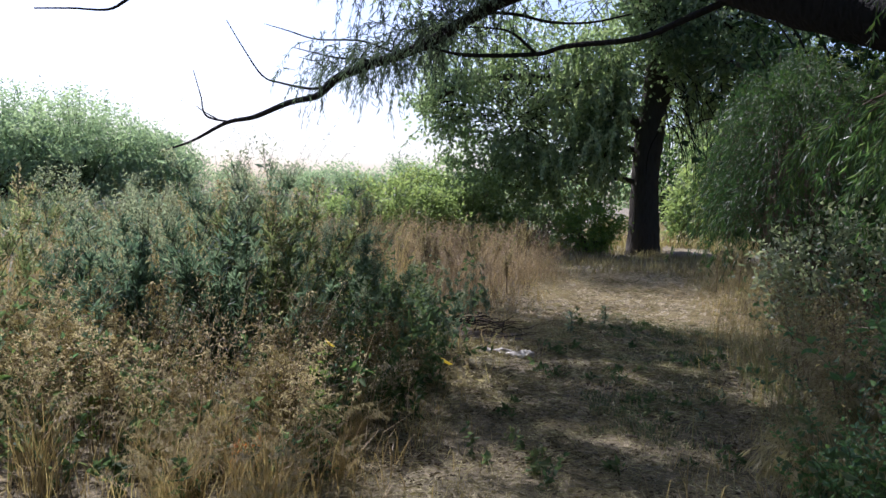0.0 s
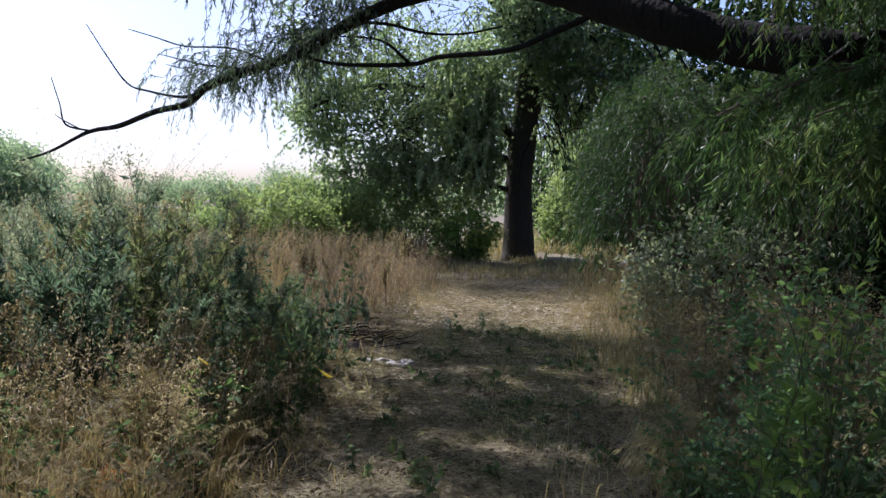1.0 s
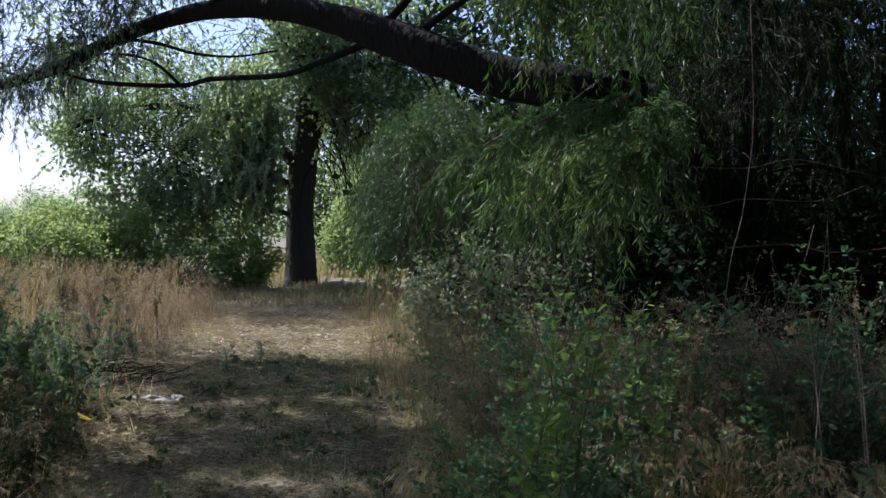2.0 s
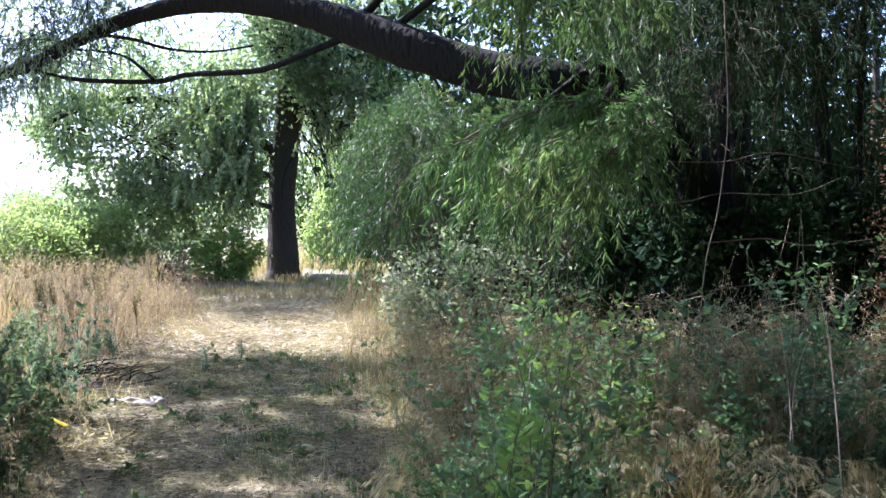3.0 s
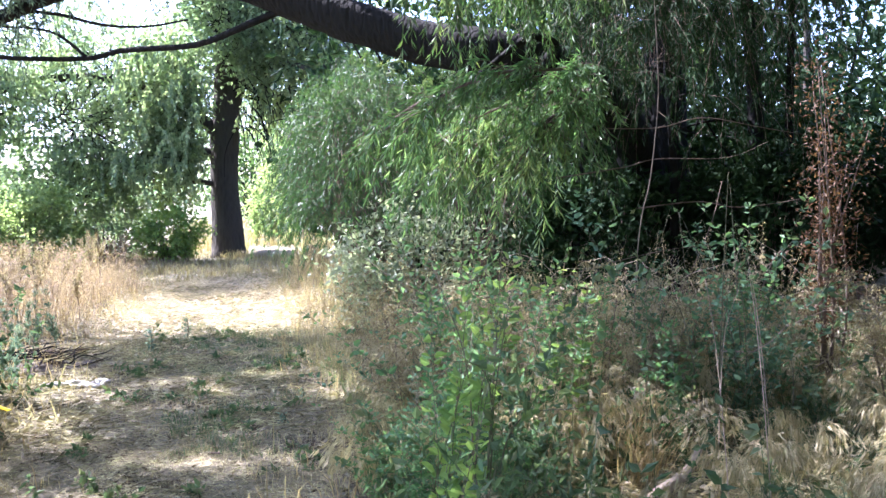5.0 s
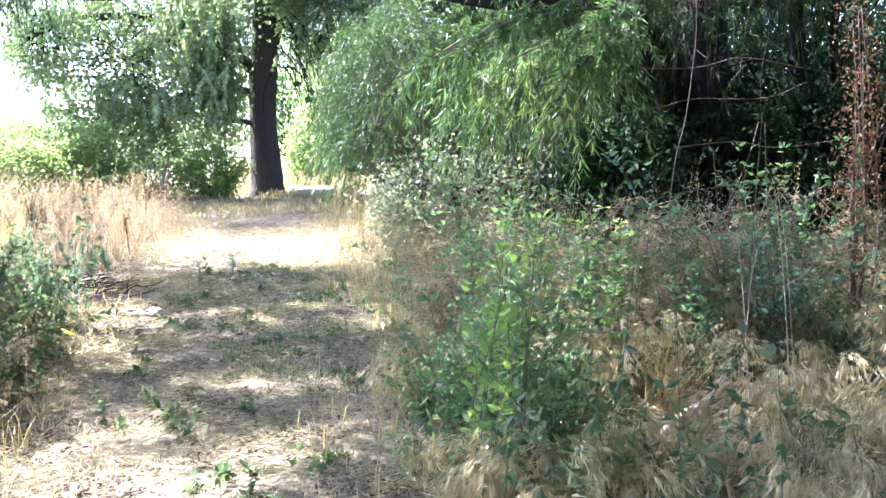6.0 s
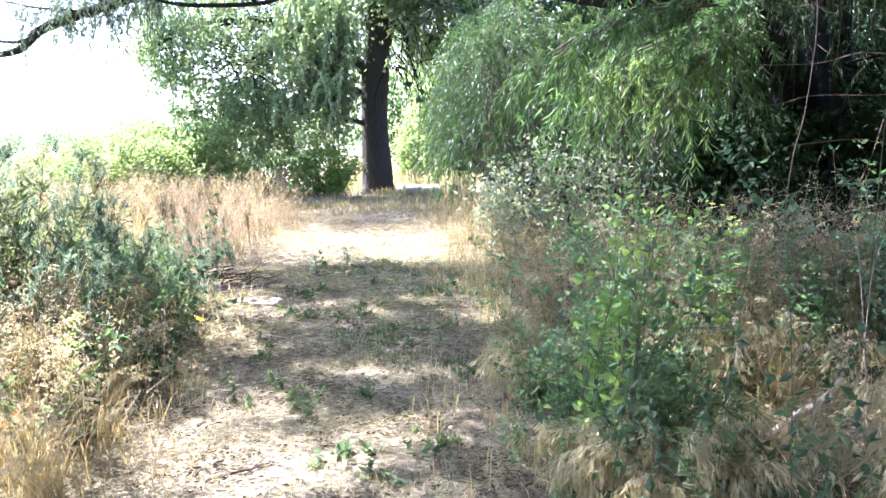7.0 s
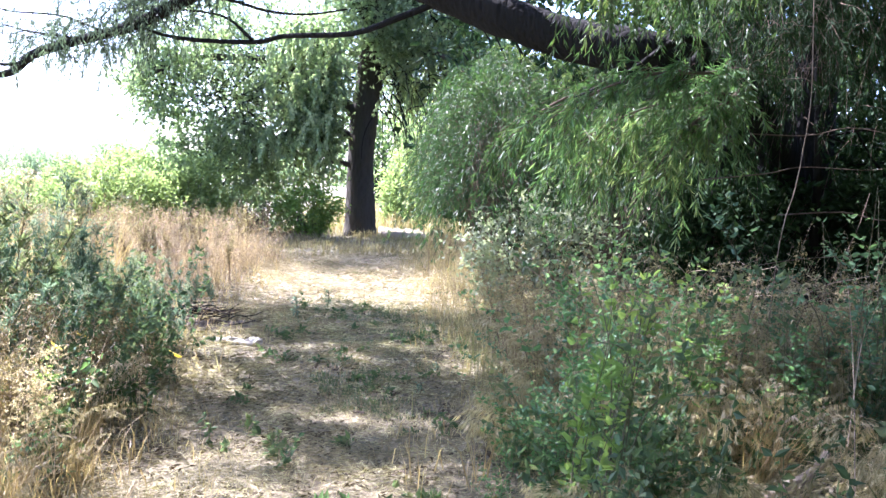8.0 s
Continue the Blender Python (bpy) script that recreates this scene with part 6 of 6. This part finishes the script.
def brome_tuft(seed, h, n=6):
    """A tuft of bleached brome: thin stalks, each with one loose head that hangs over to its side."""
    rng = np.random.default_rng(seed)
    t = thing("brome_tuft", (0, 0, 0), "low tuft of bleached brome with drooping heads", "grass", "brome tufts")
    a = rng.normal(size=n) * 0.8
    s = np.linspace(0, 1, 7)[:, None]
    stalks = []
    for q in range(n):
        o = np.array([math.cos(a[q]), math.sin(a[q]), 0])
        hh = h * rng.uniform(0.6, 1.15)
        b = np.array([rng.normal() * 0.07, rng.normal() * 0.07, -0.02])
        line = b + o * hh * 0.55 * s**2 + np.array([0, 0, 1.0]) * hh * (1.2 * s - 0.45 * s**3)
        stalks.append(line)
        m = 26
        i = rng.uniform(4.0, 5.99, m)
        j = i.astype(int)
        st = line[j] + (line[j + 1] - line[j]) * (i - j)[:, None]
        u = np.linspace(0, 1, 5)[None, :, None]
        ray = st[:, None] + (o + rng.normal(size=(m, 3)) * 0.5)[:, None] * rng.uniform(0.03, 0.1, (m, 1, 1)) * u + np.array([0, 0, -1.0]) * rng.uniform(0.04, 0.11, (m, 1, 1)) * u**2
        per = 4
        base = np.repeat(ray[:, 3], per, 0) + rng.normal(size=(m * per, 3)) * 0.006
        d = np.repeat(unit(ray[:, 4] - ray[:, 2]), per, 0) + rng.normal(size=(m * per, 3)) * 0.22 + np.array([0, 0, -0.3])
        part("seed_head", Soup().add(*leaf_tris(base, d, rng.uniform(0.04, 0.072, m * per), rng.uniform(0.006, 0.01, m * per), rng)).add(*twig_tris(ray[:, ::2], 0.0016)).mesh("seed_head"), M_BROME, t)
    part("stalk_mass", Soup().add(*twig_tris(np.stack(stalks), 0.003)).mesh("stalk_mass"), M_STRAW, t, kind="stuff")
    k = 16
    bl = np.stack([rng.normal(size=k) * 0.08, rng.normal(size=k) * 0.08, np.full(k, -0.01)], -1)
    part("blade_mass", Soup().add(*blade_tris(bl, h * rng.uniform(0.25, 0.7, k), rng.uniform(0.003, 0.006, k), rng.uniform(0.4, 1.4, k), rng)).mesh("blade_mass"), M_STRAW, t, kind="stuff")
    return t


rng = np.random.default_rng(960)
places = [(float(a), float(b), 1.0) for a, b in zip(rng.uniform(0.85, 4.0, 120), rng.uniform(2.4, 5.4, 120)) if edge(a, b) > 0.1 and patchy(a, b, 1.7, 2.2) > 0.42 and not (abs(a - 0.58 * b) < 0.4 and 2.4 < b < 4.05)]
places += [(float(a), float(b), 0.85) for a, b in zip(rng.uniform(0.6, 2.3, 36), rng.uniform(2.5, 3.5, 36)) if edge(a, b) > -0.05 and abs(a - 0.58 * b) > 0.32]
scatter([brome_tuft(961 + k, h) for k, h in enumerate((0.62, 0.75, 0.52))], places, 965)

# pale crumbled leaves round the dead branch, and straw lying under the willow
n = 520
xx, yy = rng.normal(2.2, 0.28, n), rng.normal(3.55, 0.22, n)
stuff("dead_leaf_litter", Soup().add(*leaf_tris(on_ground(xx, yy, 0.02) + rng.uniform(0, 0.05, (n, 1)) * np.array([0, 0, 1]), sphere(rng, n) * np.array([1, 1, 0.4]), rng.uniform(0.025, 0.07, n), rng.uniform(0.012, 0.028, n), rng)), M_PALE, "curled dead pale leaves round the fallen branch", "leaves")
n = 9000
xx, yy = rng.uniform(0.9, 3.3, n), rng.uniform(2.3, 5.5, n)
xx = np.where((np.abs(xx - 0.58 * yy) < 0.3) & (yy < 4), xx - 0.7, xx)
stuff("lying_straw", Soup().add(*leaf_tris(on_ground(xx, yy, 0.02) + rng.uniform(0, 0.12, (n, 1)) * np.array([0, 0, 1]), sphere(rng, n) * np.array([1, 1, 0.25]), rng.uniform(0.08, 0.28, n), rng.uniform(0.003, 0.008, n), rng)), M_STRAW, "tangled dead straw lying under the willow", "straw")


def dead_brush():
    """Bare grey twigs tangled low in the thicket."""
    rng = np.random.default_rng(970)
    n = 190
    a = np.stack([rng.uniform(1.9, 6.0, n), rng.uniform(4.8, 8.2, n), rng.uniform(0.0, 0.7, n)], -1)
    d = unit(rng.normal(size=(n, 3)) * np.array([1, 0.5, 0.25]) + np.array([0, 0, 0.12]))
    s = np.linspace(0, 1, 6)[None, :, None]
    lines = a[:, None] + d[:, None] * rng.uniform(0.4, 1.2, (n, 1, 1)) * s + np.cumsum(rng.normal(size=(n, 6, 3)) * 0.07, 1)
    lines[..., 2] = np.maximum(lines[..., 2], 0.02)
    stuff("dead_brushwood", Soup().add(*twig_tris(lines, rng.uniform(0.006, 0.014, n))), M_DEADWOOD, "tangle of bare grey dead twigs in the shade", "brushwood")


dead_brush()


def sorrel(x, y, h, seed):
    rng = np.random.default_rng(seed)
    z = float(gz(x, y))
    t = thing("sorrel_plant", (x, y, z), "small dead sorrel with orange-red seed spikes", "weed", "sorrel plants")
    lines = np.stack([smooth_line([(x + rng.normal() * 0.02, y, z - 0.02), (x + rng.normal() * 0.03, y, z + h * 0.5), (x + rng.normal() * 0.07, y + rng.normal() * 0.05, z + h * rng.uniform(0.75, 1))], 6) for _ in range(4)])
    part("stalk_mass", Soup().add(*twig_tris(lines, 0.005)).mesh("stalk_mass"), M_RUST, t, kind="stuff")
    p = np.repeat(lines[:, 2:].reshape(-1, 3), 14, 0)
    p = p + rng.normal(size=p.shape) * np.array([0.012, 0.012, 0.03])
    part("seed_mass", Soup().add(*leaf_tris(p, sphere(rng, len(p)), 0.02, 0.014, rng)).mesh("seed_mass"), M_SORREL, t, kind="stuff")


M_SORREL = foliage("sorrel_seed", [(0.35, 0.1, 0.03), (0.5, 0.17, 0.05), (0.55, 0.25, 0.08)], 0.4, 0.6)
for k, (x, y, h) in enumerate([(-1.98, 3.95, 0.24)]):
    sorrel(x, y, h, 975 + k)
scatter([leafy_plant(980, 0.75, 42, 0.09, "pale green leafy thistle-like weed in golden grass", "leafy_weed", "pale green weeds", M_PLANTLIT)], [(-1.72, 4.35, 1.0), (-3.4, 4.0, 0.9), (-4.0, 4.3, 1.0), (-2.0, 4.9, 0.8)], 981, (0.95, 1.05))
